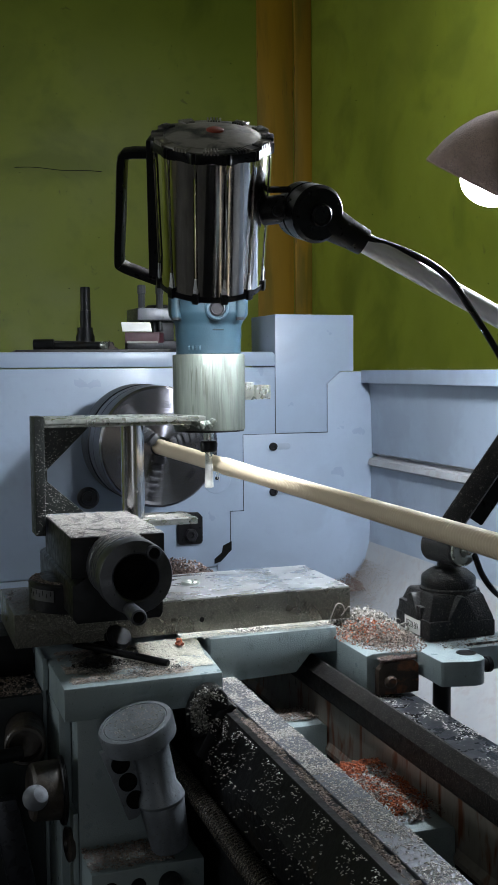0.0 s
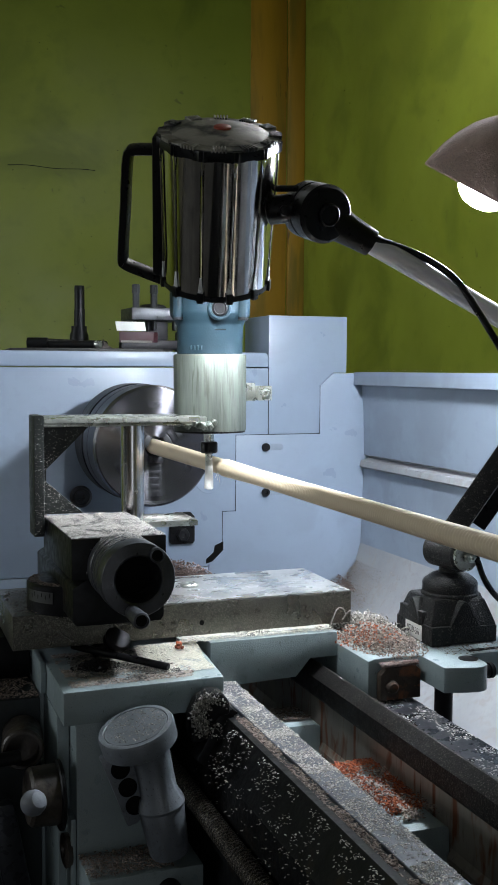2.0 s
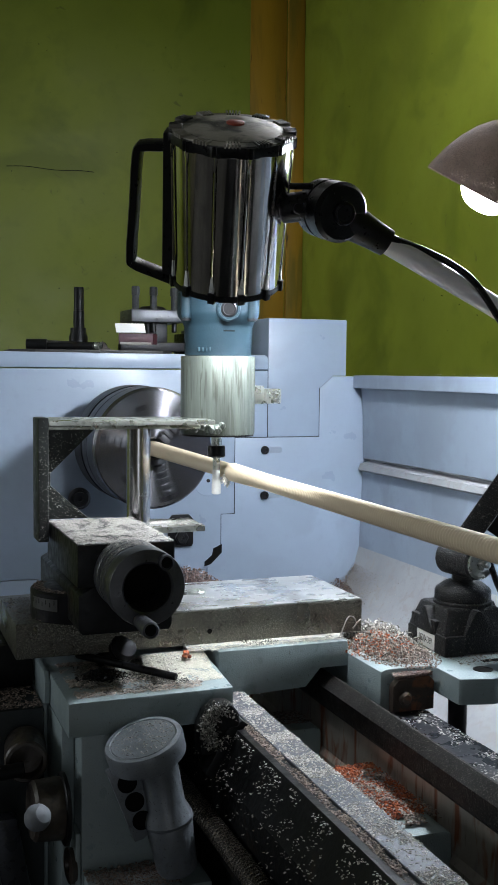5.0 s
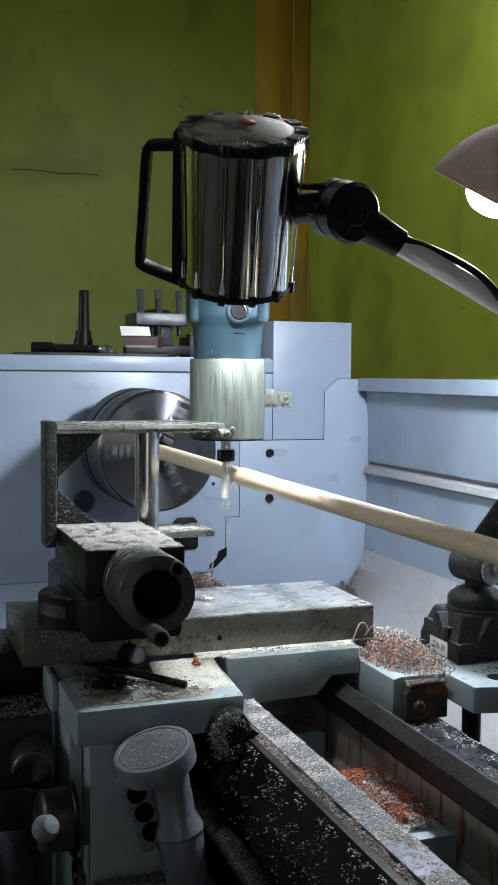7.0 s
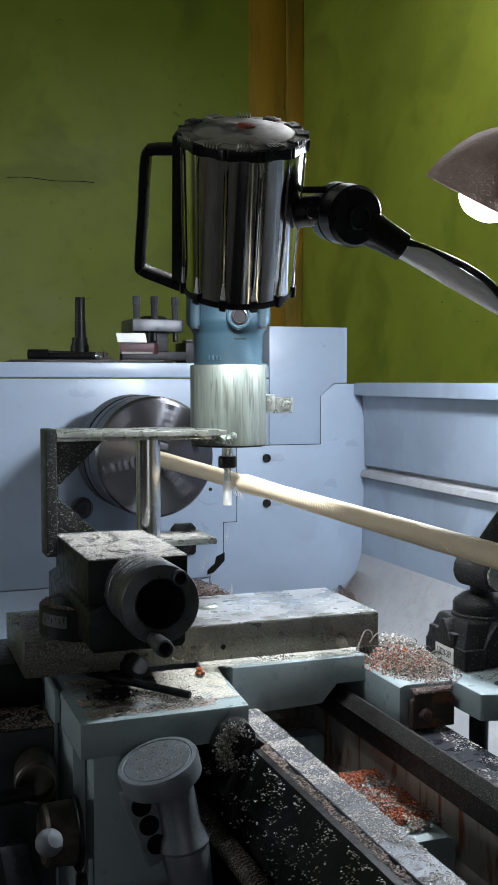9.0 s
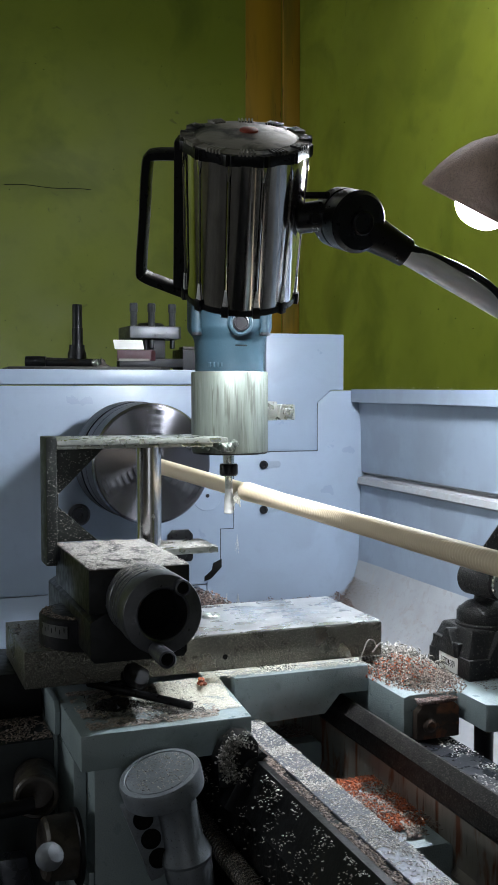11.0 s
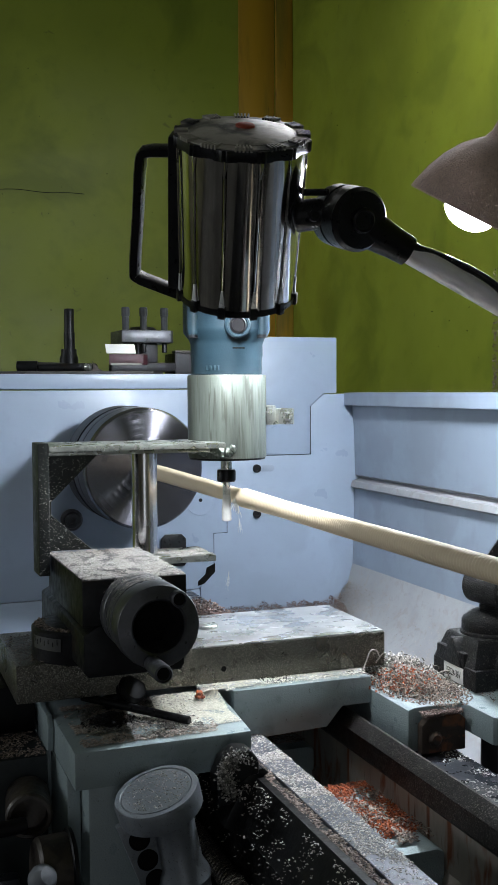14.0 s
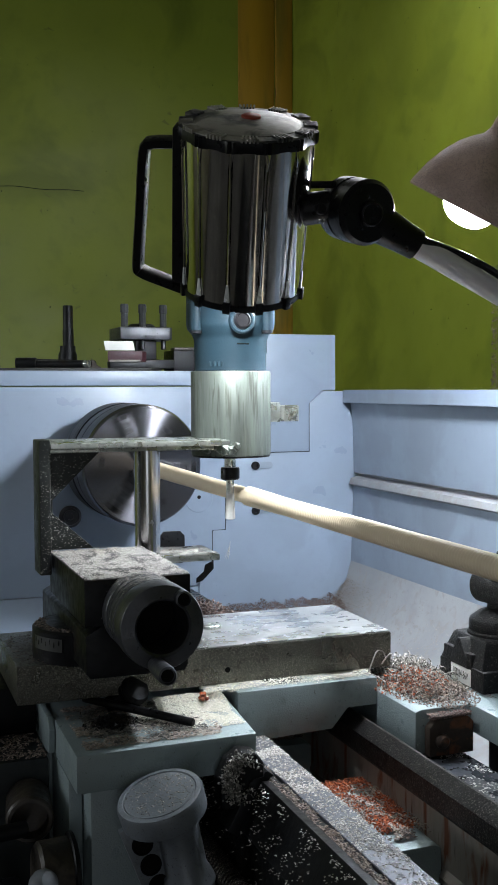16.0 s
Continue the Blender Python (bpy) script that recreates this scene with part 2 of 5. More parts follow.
CHIPBROWN = flakes("brown_chips", (0.05, 0.036, 0.032), (0.34, 0.275, 0.235))
CHIPTAN = flakes("tan_dust", (0.20, 0.165, 0.145), (0.52, 0.46, 0.41))
CHIPORANGE = flakes("orange_chips", (0.10, 0.020, 0.009), (0.46, 0.115, 0.032))

# ---- tools for shapes ----
RIDING = []


def thing(name, at, label, category, group="", rides=False, kind=""):
    ob = new(name)
    ob.empty_display_size = 0.02
    ob.location = at
    tagged(ob, label, category, group, kind)
    if rides:
        RIDING.append(ob)
    return ob


def origin(ob):
    p = Vector((0, 0, 0))
    while ob is not None:
        p = p + ob.location
        ob = ob.parent
    return p


def part(name, bm, mat, parent=None, label="", smooth=30):
    """Links a bmesh, whose points are given in the world, as one mesh under its thing."""
    me = bpy.data.meshes.new(name)
    if parent is not None:
        bmesh.ops.translate(bm, verts=bm.verts, vec=-origin(parent))
    bmesh.ops.recalc_face_normals(bm, faces=bm.faces)
    for f in bm.faces:
        f.smooth = True
    for e in bm.edges:
        if len(e.link_faces) == 2 and e.calc_face_angle(0) > radians(smooth):
            e.smooth = False
    bm.to_mesh(me)
    bm.free()
    for mm in (mat if isinstance(mat, (list, tuple)) else (mat,)):
        me.materials.append(mm)
    ob = new(name, me)
    ob.parent = parent
    return tagged(ob, label)


def bevelled(bm, r, seg=2, angle=25):
    es = [e for e in bm.edges if len(e.link_faces) == 2 and e.calc_face_angle(0) > radians(angle)]
    bmesh.ops.bevel(bm, geom=es, offset=r, segments=seg, affect="EDGES", profile=0.6)
    return bm


def box(x0, x1, y0, y1, z0, z1, r=0.001, seg=2):
    bm = bmesh.new()
    bmesh.ops.create_cube(bm, size=1)
    for v in bm.verts:
        v.co = Vector((x0 if v.co.x < 0 else x1, y0 if v.co.y < 0 else y1, z0 if v.co.z < 0 else z1))
    return bevelled(bm, r, seg) if r else bm


def slab(points, y0, y1, r=0.001, axis="y", seg=2):
    """A flat outline in x and z drawn out along y (or in x, y along z; or in y, z along x)."""
    bm = bmesh.new()
    put = {"y": lambda a, b, d: (a, d, b), "z": lambda a, b, d: (a, b, d), "x": lambda a, b, d: (d, a, b)}[axis]
    lo = [bm.verts.new(put(a, b, y0)) for a, b in points]
    hi = [bm.verts.new(put(a, b, y1)) for a, b in points]
    bm.faces.new(lo)
    bm.faces.new(hi[::-1])
    for i in range(len(points)):
        j = (i + 1) % len(points)
        bm.faces.new((lo[j], lo[i], hi[i], hi[j]))
    bmesh.ops.recalc_face_normals(bm, faces=bm.faces)
    return bevelled(bm, r, seg) if r else bm


def turned(profile, at, axis=(0, 0, 1), n=40, close=True):
    """A solid of revolution: (radius, height) along axis from the point at."""
    bm = bmesh.new()
    q = Vector((0, 0, 1)).rotation_difference(Vector(axis).normalized()).to_matrix()
    rings = []
    for r, h in profile:
        rings.append([bm.verts.new(Vector(at) + q @ Vector((r * math.cos(2 * math.pi * i / n), r * math.sin(2 * math.pi * i / n), h))) for i in range(n)])
    for a, b in zip(rings, rings[1:]):
        for i in range(n):
            bm.faces.new((a[i], a[(i + 1) % n], b[(i + 1) % n], b[i]))
    if close:
        bm.faces.new(rings[0][::-1])
        bm.faces.new(rings[-1])
    return bm


def rod(a, b, r, n=24, edge=0.0008):
    d = Vector(b) - Vector(a)
    h = d.length
    e = min(edge, r * 0.4, h * 0.3)
    return turned([(r - e, 0), (r, e), (r, h - e), (r - e, h)], a, d, n)


def pipe(points, r, n=10):
    """A round bar along a bent line."""
    bm = bmesh.new()
    pts = [Vector(p) for p in points]
    rings = []
    up = Vector((0.13, 0.31, 0.94))
    for i, p in enumerate(pts):
        d = (pts[min(i + 1, len(pts) - 1)] - pts[max(i - 1, 0)]).normalized()
        s = d.cross(up).normalized()
        u = s.cross(d)
        rings.append([bm.verts.new(p + r * (math.cos(2 * math.pi * k / n) * s + math.sin(2 * math.pi * k / n) * u)) for k in range(n)])
    for a, b in zip(rings, rings[1:]):
        for k in range(n):
            bm.faces.new((a[k], a[(k + 1) % n], b[(k + 1) % n], b[k]))
    bm.faces.new(rings[0][::-1])
    bm.faces.new(rings[-1])
    return bm


def curve_points(ctrl, n=8):
    """A smooth line through the given points."""
    c = [Vector(p) for p in ctrl]
    c = [2 * c[0] - c[1]] + c + [2 * c[-1] - c[-2]]
    out = []
    for i in range(1, len(c) - 2):
        for k in range(n):
            t = k / n
            out.append(0.5 * ((2 * c[i]) + (c[i + 1] - c[i - 1]) * t + (2 * c[i - 1] - 5 * c[i] + 4 * c[i + 1] - c[i + 2]) * t * t + (3 * c[i] - c[i - 1] - 3 * c[i + 1] + c[i + 2]) * t ** 3))
    return out + [c[-2]]


def join(*bms):
    out = bmesh.new()
    for b in bms:
        me = bpy.data.meshes.new("tmp")
        b.to_mesh(me)
        b.free()
        out.from_mesh(me)
        bpy.data.meshes.remove(me)
    return out


def chips(name, n, place, mat, label, size=(0.0015, 0.004), rides=False, seed=1, category="wood chips", thick=0.18):
    """Loose chips: place(rng) gives where each one lies. Small bent flakes with thickness."""
    rng = random.Random(seed)
    verts, faces = [], []
    for _ in range(n):
        p = place(rng)
        if p is None:
            continue
        s = rng.uniform(*size)
        m = Matrix.Translation(p) @ Euler((rng.gauss(0, 0.8 * thick + 0.05), rng.gauss(0, 0.8 * thick + 0.05), rng.uniform(0, 6.3))).to_matrix().to_4x4()
        l, w, t = s, s * rng.uniform(0.22, 0.5), s * thick * rng.uniform(0.4, 1.0)
        k = len(verts)
        bend = rng.uniform(0, 0.45) * s * thick
        for x, y, z in ((-l, -w, 0), (l, -w, 0), (l, w, 0), (-l, w, 0), (0, -w, t + bend), (0, w, t + bend)):
            verts.append((m @ Vector((x * 0.5, y * 0.5, z))).to_tuple())
        faces += [(k, k + 3, k + 2, k + 1), (k, k + 1, k + 4), (k + 2, k + 3, k + 5), (k + 3, k, k + 4, k + 5), (k + 1, k + 2, k + 5, k + 4)]
    me = bpy.data.meshes.new(name)
    me.from_pydata(verts, [], faces)
    me.materials.append(mat)
    ob = tagged(new(name, me), label, category, kind="stuff")
    if rides:
        RIDING.append(ob)
    return ob


def on_rect(x0, x1, y0, y1, z, lift=0.0006, dense=None):
    def place(rng):
        for _ in range(20):
            x, y = rng.uniform(x0, x1), rng.uniform(y0, y1)
            if dense is None or rng.random() < dense(x, y):
                return Vector((x, y, z + rng.uniform(0, lift)))
    return place


def heap(cx, cy, z, rx, ry, h, spread=2.2):
    def place(rng):
        while True:
            x, y = rng.gauss(0, 0.5), rng.gauss(0, 0.5)
            d = x * x + y * y
            if d < 1.4:
                break
        return Vector((cx + x * rx, cy + y * ry, z + h * max(0.0, 1 - d) * rng.uniform(0.25, 1.0) + 0.0008))
    return place


def blotchy(scale, cut, seed=0.0):
    return lambda x, y: 1.0 if noise.noise(Vector((x * scale, y * scale, seed))) > cut else 0.06


# ---- the room ----
def structure(name, bm, mat, label, category):
    return tagged(part(name, bm, mat), label, category, kind="structure")


WX, WY = 0.777, 1.30
structure("floor", box(-3.2, WX, -3.2, WY, -0.1, 0, 0), FLOOR, "grey stained concrete workshop floor", "floor")
structure("ceiling", box(-3.2, WX, -3.2, WY, 2.9, 3.0, 0), CEIL, "plain grey workshop ceiling", "ceiling")
structure("wall_north", box(-3.2, WX + 0.12, WY, WY + 0.12, 0, 2.9, 0), GREEN, "mottled olive-green painted wall behind the lathe", "wall")
structure("wall_east", box(WX, WX + 0.12, -3.2, WY, 0, 2.9, 0), GREEN, "olive-green painted side wall beside the lathe", "wall")
# unseen wall; its window opening and frame are added round the side fill
structure("wall_west", join(box(-3.32, -3.2, -3.2, -0.35, 0, 2.9, 0), box(-3.32, -3.2, 0.85, WY, 0, 2.9, 0), box(-3.32, -3.2, -0.35, 0.85, 0, 1.15, 0), box(-3.32, -3.2, -0.35, 0.85, 2.35, 2.9, 0)), PLASTER, "plain warm-grey unseen wall with an added light opening", "wall")
structure("added_window_frame", join(box(-3.29, -3.21, -0.35, -0.31, 1.15, 2.35, 0.003), box(-3.29, -3.21, 0.81, 0.85, 1.15, 2.35, 0.003), box(-3.29, -3.21, -0.31, 0.81, 1.15, 1.19, 0.003), box(-3.29, -3.21, -0.31, 0.81, 2.31, 2.35, 0.003)), OCHRE, "ochre-painted frame of an unseen window added for fill light", "window")
# unseen wall; its doorway and frame are added to hold the fill light
structure("wall_south", join(box(-3.2, -1.25, -3.32, -3.2, 0, 2.9, 0), box(-0.35, WX, -3.32, -3.2, 0, 2.9, 0), box(-1.25, -0.35, -3.32, -3.2, 2.1, 2.9, 0)), PLASTER, "plain warm-grey unseen wall with an added doorway", "wall")
structure("added_door_frame", join(box(-1.25, -1.20, -3.33, -3.19, 0, 2.1, 0.003), box(-0.40, -0.35, -3.33, -3.19, 0, 2.1, 0.003), box(-1.20, -0.40, -3.33, -3.19, 2.05, 2.1, 0.003)), OCHRE, "ochre-painted frame of an unseen doorway added for fill light", "door")
structure("column", join(box(0.622, 0.725, WY - 0.004, WY - 0.0005, 0, 2.9, 0.001), box(0.7275, WX - 0.0005, WY - 0.012, WY - 0.0005, 0, 2.9, 0.003)), OCHRE,
          "ochre-yellow painted strip in the wall's corner", "column")
crack = curve_points([(-0.02, WY - 0.0004, 1.657), (0.03, WY - 0.0004, 1.660), (0.10, WY - 0.0004, 1.656), (0.16, WY - 0.0004, 1.659), (0.20, WY - 0.0004, 1.658)], 4)
structure("wall_crack", pipe(crack, 0.0009, 5), INK_SHADE, "thin horizontal crack across the green wall's plaster", "crack")

# unseen overhead fill light, added to brighten the side wall from above
cl = thing("added_overhead_fill", (0.45, 0.08, 2.05), "unseen pendant fill light added to brighten the side wall", "pendant light")
part("frame", box(0.37, 0.53, -0.33, 0.49, 2.066, 2.10, 0.006), WHITE, cl)
part("diffuser", box(0.38, 0.52, -0.32, 0.48, 2.05, 2.0655, 0.004), DIFFUSER, cl)
for y in (-0.24, 0.40):
    part("cord", rod((0.45, y, 2.1), (0.45, y, 2.8995), 0.003, 10), BLACK, cl)

# ---- headstock ----
hs = thing("lathe_headstock", (0.05, 0.3, 0.6), "pale blue painted lathe headstock with panel seams", "lathe headstock")
FY = 0.15
part("front_plate", slab([(-0.34, 0.846), (0.1365, 0.846), (0.16, 0.879), (0.16, 0.931), (0.182, 0.931), (0.182, 1.05), (0.236, 1.05), (0.236, 1.1545), (-0.34, 1.1545)], FY, 0.62, 0.0014), BLUE, hs)
part("lower_plate", slab([(-0.34, 0.60), (0.138, 0.60), (0.138, 0.8445), (-0.34, 0.8445)], FY + 0.003, 0.62, 0.0014), BLUE, hs)
arc = [(0.3545 + 0.05 * math.cos(a), 0.886 + 0.07 * math.sin(a)) for a in [radians(-d) for d in range(0, 81, 10)]]
part("side_plate", slab([(0.4045, 1.1465), (0.348, 1.1465), (0.325, 1.127), (0.325, 1.05), (0.182, 1.05), (0.182, 0.931), (0.16, 0.931), (0.16, 0.879), (0.1385, 0.849), (0.1385, 0.60), (0.30, 0.60), (0.335, 0.81)] + arc[::-1], FY, 0.60, 0.0014), BLUE, hs)
part("gear_cover", slab([(0.2365, 1.0505), (0.3245, 1.0505), (0.3245, 1.1272), (0.348, 1.1475), (0.371, 1.1475), (0.371, 1.237), (0.2365, 1.237)], FY, 0.262, 0.0014), BLUE, hs)
part("lid", slab([(-0.34, 1.1562), (0.2355, 1.1562), (0.2355, 1.174), (0.231, 1.1785), (-0.34, 1.1785)], FY - 0.002, 0.60, 0.0015), BLUE, hs, "flat lid with a rounded front edge")
part("cover_stud", turned([(0.018, 0), (0.018, 0.003), (0.004, 0.004)], (0.30, 0.215, 1.237), n=24), IRON, hs)
# flat black patch on the face paints the notch's dark inside
part("notch", slab([(0.1614, 0.8841), (0.1613, 0.8708), (0.1435, 0.8534), (0.1333, 0.8506), (0.1334, 0.8577), (0.1455, 0.8675), (0.1474, 0.8779)], FY - 0.0016, FY - 0.0004, 0), INK_SHADE, hs, "flat black patch painted for the dark notch in the panel seam")
# raised black block; its colour stands in for the recess's dark inside
part("socket_dark", slab([(0.0765, 0.884), (0.1105, 0.884), (0.1135, 0.888), (0.1135, 0.926), (0.1065, 0.9335), (0.0805, 0.9335), (0.0735, 0.926), (0.0735, 0.888)], FY - 0.006, FY - 0.0004, 0.0012), BLACK, hs, "black rounded block for the dark socket recess below the spindle")
part("recess_bolt", turned([(0.0105, 0), (0.0105, 0.006), (0.009, 0.0075), (0.004, 0.0075), (0.0035, 0.005)], (0.094, FY - 0.006, 0.899), (0, -1, 0), 6), DARKST, hs)
for z in (1.03, 0.9585):
    s = part("slot", slab([(0.2315 + a, z + b) for a, b in [(0.012 + 0.0125 + 0.0052 * math.cos(q), 0.0052 * math.sin(q)) for q in [radians(d) for d in range(-90, 91, 15)]] +
                          [(0.0052 * math.cos(q), 0.0052 * math.sin(q)) for q in [radians(d) for d in range(90, 271, 15)]]], FY - 0.0008, FY + 0.002, 0.0003), GUARD, hs)
    part("bolt", turned([(0.0066, 0), (0.0066, 0.003), (0.006, 0.0045), (0.0032, 0.0045), (0.003, 0.002)], (0.2315, FY - 0.0008, z), (0, -1, 0), 20), DARKST, s)
part("seam_gap", join(*[box(x0 - 0.0004, x1 + 0.0004, FY - 0.0003, FY + 0.0012, z0 - 0.0004, z1 + 0.0004, 0) for x0, x1, z0, z1 in ((0.16, 0.16, 0.879, 0.931), (0.16, 0.182, 0.931, 0.931), (0.182, 0.182, 0.931, 1.05), (0.182, 0.3245, 1.05, 1.05), (0.2362, 0.2362, 1.05, 1.1545), (0.3247, 0.3247, 1.05, 1.127))]), INK_SHADE, hs, "dark seam between the panels")
part("round_cover", turned([(0.0232, 0), (0.0232, 0.0012), (0.0222, 0.0016), (0.0222, 0.0016)], (0.138, FY + 0.0002, 0.983), (0, -1, 0), 40), BLUE, hs)
part("grease_point", turned([(0.0028, 0), (0.0028, 0.0025), (0.001, 0.003)], (0.138, FY - 0.001, 0.984), (0, -1, 0), 12), DARKST, hs)
for x, z, r in ((-0.062, 0.963, 0.0165),):
    part("socket_screw", turned([(r, 0), (r, 0.003), (r * 0.8, 0.004), (r * 0.78, 0.001), (r * 0.6, 0.001), (r * 0.58, 0.006), (r * 0.3, 0.006), (r * 0.28, 0.002)], (x, FY, z), (0, -1, 0), 28), DIALGREY, hs)

# ---- chuck, turning with the wooden rod ----
AX = 1.05
chuck = thing("lathe_chuck", (0, 0, AX), "bright turned-steel three-jaw lathe chuck on the spindle", "chuck")
CF = -0.044  # the chuck's front face
part("back_plate", turned([(0.040, 0.1495), (0.040, 0.090), (0.074, 0.088), (0.0815, 0.086), (0.0822, 0.084), (0.0822, 0.036), (0.081, 0.0345)], (0, 0, AX), (0, 1, 0), 72), DARKST, chuck, "dark steel back plate")
# same body as the face; the side's shade is put into a darker steel
part("rim", turned([(0.0780, 0.034), (0.0808, 0.033), (0.0812, 0.031), (0.0812, 0.004), (0.0802, 0.003), (0.0802, 0.001), (0.0812, 0.000), (0.0812, CF + 0.006)], (0, 0, AX), (0, 1, 0), 96), RIMST, chuck, "rim of the body, coloured dark for its shaded side")
part("body", turned([(0.0811, CF + 0.0062), (0.0790, CF + 0.0012), (0.0775, CF), (0.0135, CF), (0.0125, CF + 0.03), (0.004, CF + 0.031)], (0, 0, AX), (0, 1, 0), 96), CHUCKST, chuck, "bright turned face", smooth=20)


def jaw_piece(bm, turn):
    bmesh.ops.transform(bm, matrix=Matrix.Translation((0, 0, AX)) @ Matrix.Rotation(turn, 4, "Y"), verts=bm.verts)
    return bm


for k in range(3):
    a = radians(120 * k + 35)
    jaw = part("jaw", jaw_piece(join(box(0.0125, 0.0660, CF - 0.0016, CF + 0.004, -0.0080, 0.0080, 0.0006)), a), RIMST, chuck, "toothed hardened-steel jaw")
    part("jaw_nose", jaw_piece(box(0.0122, 0.0205, CF - 0.016, CF - 0.0012, -0.0075, 0.0075, 0.0012), a), RIMST, jaw)
    for q in range(5):
        part("jaw_tooth", jaw_piece(box(0.0235 + 0.0088 * q, 0.0285 + 0.0088 * q, CF - 0.0050 + 0.0006 * q, CF - 0.0012, -0.0072, 0.0072, 0.0008), a), RIMST, jaw)
    part("jaw_slot", jaw_piece(box(0.0125, 0.0730, CF - 0.0006, CF + 0.003, -0.0092, 0.0092, 0), a), DARKST, chuck)
    part("face_screw", jaw_piece(turned([(0.0042, 0), (0.0042, 0.0006), (0.0034, 0.0008), (0.0026, 0.0006), (0.0024, -0.001)], (0.056, CF, 0), (0, -1, 0), 16), a + radians(60)), DARKST, chuck)
PITCH = 0.0034


def uncut_radius(y):
    return 0.0080 + 0.0017 * max(0.0, 1 - (CUT - y) / 0.1)


def core_radius(y):
    return max(0.0066, 0.0105 + y * 0.0061)


def ridged(y0, y1, step, radius, ripple):
    """A round bar along y whose surface carries a screw-like ripple."""
    bm = bmesh.new()
    n, last = 32, None
    k = int((y0 - y1) / step)
    for q in range(k + 1):
        y = y0 - step * q
        amp = ripple(y)
        ring = []
        for i in range(n):
            a = 2 * math.pi * i / n
            wave = 0.5 + 0.5 * math.cos(2 * math.pi * (y / PITCH + i / n))
            r = radius(y) - amp * wave ** 2
            ring.append(bm.verts.new((r * math.cos(a), y, AX + r * math.sin(a))))
        if last:
            for i in range(n):
                bm.faces.new((last[i], last[(i + 1) % n], ring[(i + 1) % n], ring[i]))
        else:
            bm.faces.new(ring)
        last = ring
    bm.faces.new(last[::-1])
    return bm


CUT = -0.3185  # where the uncut wood begins, beside the cutter
wooden_rod = thing("wooden_rod", (0, 0, AX), "long pale tapering wooden rod with a spiral groove", "wooden rod")
part("core", ridged(-0.030, -1.22, 0.004, core_radius, lambda y: 0.00012), WOOD, wooden_rod, "freshly cut thinner core", smooth=80)
uncut = part("uncut_length", ridged(CUT, -1.09, 0.0007, lambda y: uncut_radius(y) - 0.0016 * max(0.0, 1 - (CUT - y) / 0.006) ** 1.5, lambda y: 0.00015 + 0.0007 * min(1.0, max(0.0, (-0.44 - y) / 0.10))), WOOD, wooden_rod, "thicker length with rough spiral ridges", smooth=80)

# ---- bed ----
bed = thing("lathe_bed", (0, -0.5, 0.6), "cast-iron lathe bed with oily ways and open cross ribs", "lathe bed")
B0, B1 = -1.22, 0.148
part("front_way_body", slab([(-0.0905, 0.60), (-0.0905, 0.823), (-0.0745, 0.8525), (-0.0725, 0.8565), (-0.0665, 0.8565), (-0.0660, 0.8545), (-0.0585, 0.8545), (-0.0582, 0.8480), (-0.0325, 0.8480), (-0.0325, 0.826), (-0.050, 0.80), (-0.050, 0.60)], B0, B1, 0), IRON, bed, "black oily flank of the front way", smooth=12)
part("front_way", slab([(-0.0580, 0.8482), (-0.0580, 0.8565), (-0.0575, 0.857), (-0.0333, 0.857), (-0.0315, 0.855), (-0.0315, 0.8482)], B0, B1, 0), WAY, bed, "ground steel front way", smooth=12)
part("rear_way", slab([(0.0495, 0.834), (0.0475, 0.837), (0.0475, 0.8535), (0.0495, 0.8555), (0.0585, 0.8625), (0.0605, 0.8625), (0.0665, 0.853), (0.0665, 0.838), (0.090, 0.838), (0.090, 0.80), (0.056, 0.80), (0.056, 0.834)], B0, B1, 0), SPECKWAY, bed, "dark speckled prism way", smooth=12)
part("rear_flat_way", slab([(0.078, 0.8385), (0.078, 0.8445), (0.0795, 0.846), (0.1185, 0.846), (0.120, 0.8445), (0.120, 0.80), (0.0905, 0.80), (0.0905, 0.8385)], B0, B1, 0), WAYDARK, bed, "oily blue-black flat way", smooth=12)
# dark iron here puts the cavity's shade into the wall's colour
part("rear_wall", slab([(0.075, 0.60), (0.075, 0.7995), (0.113, 0.7995), (0.113, 0.60)], B0, B1, 0), IRON, bed, "lower wall of the bed, coloured dark for the cavity's shade")
part("inner_wall", slab([(0.0525, 0.8335), (0.0525, 0.7925), (0.0490, 0.7860), (0.0490, 0.7820), (0.0745, 0.7820), (0.0745, 0.7990), (0.0555, 0.7990), (0.0555, 0.8335)], B0, B1, 0), RUSTY, bed, "rust-streaked inner wall of the bed", smooth=12)
part("bed_floor", box(-0.0495, 0.0565, B0, B1, 0.60, 0.63, 0), IRON, bed)
for y0, y1, zz in ((-0.478, -0.428, 0.808), (-0.718, -0.582, 0.808), (-0.99, -0.90, 0.808)):
    part("cross_rib", slab([(-0.049, 0.63), (0.0515, 0.63), (0.0515, zz), (0.045, zz + 0.003), (-0.043, zz + 0.003), (-0.049, zz)], y0, y1, 0.003), TEAL, bed, "painted cross rib with chips on it")


def lead_screw(x, z, r, y0, y1, pitch):
    bm = bmesh.new()
    n, last = 16, None
    steps = int((y1 - y0) / (pitch / 6))
    for k in range(steps + 1):
        y = y0 + (y1 - y0) * k / steps
        ring = []
        for i in range(n):
            ph = (y / pitch + i / n) % 1.0
            rr = r - 0.0020 * (1 if 0.3 < ph < 0.7 else 0)
            ring.append(bm.verts.new((x + rr * math.cos(2 * math.pi * i / n), y, z + rr * math.sin(2 * math.pi * i / n))))
        if last:
            for i in range(n):
                bm.faces.new((last[i], last[(i + 1) % n], ring[(i + 1) % n], ring[i]))
        last = ring
    return bm


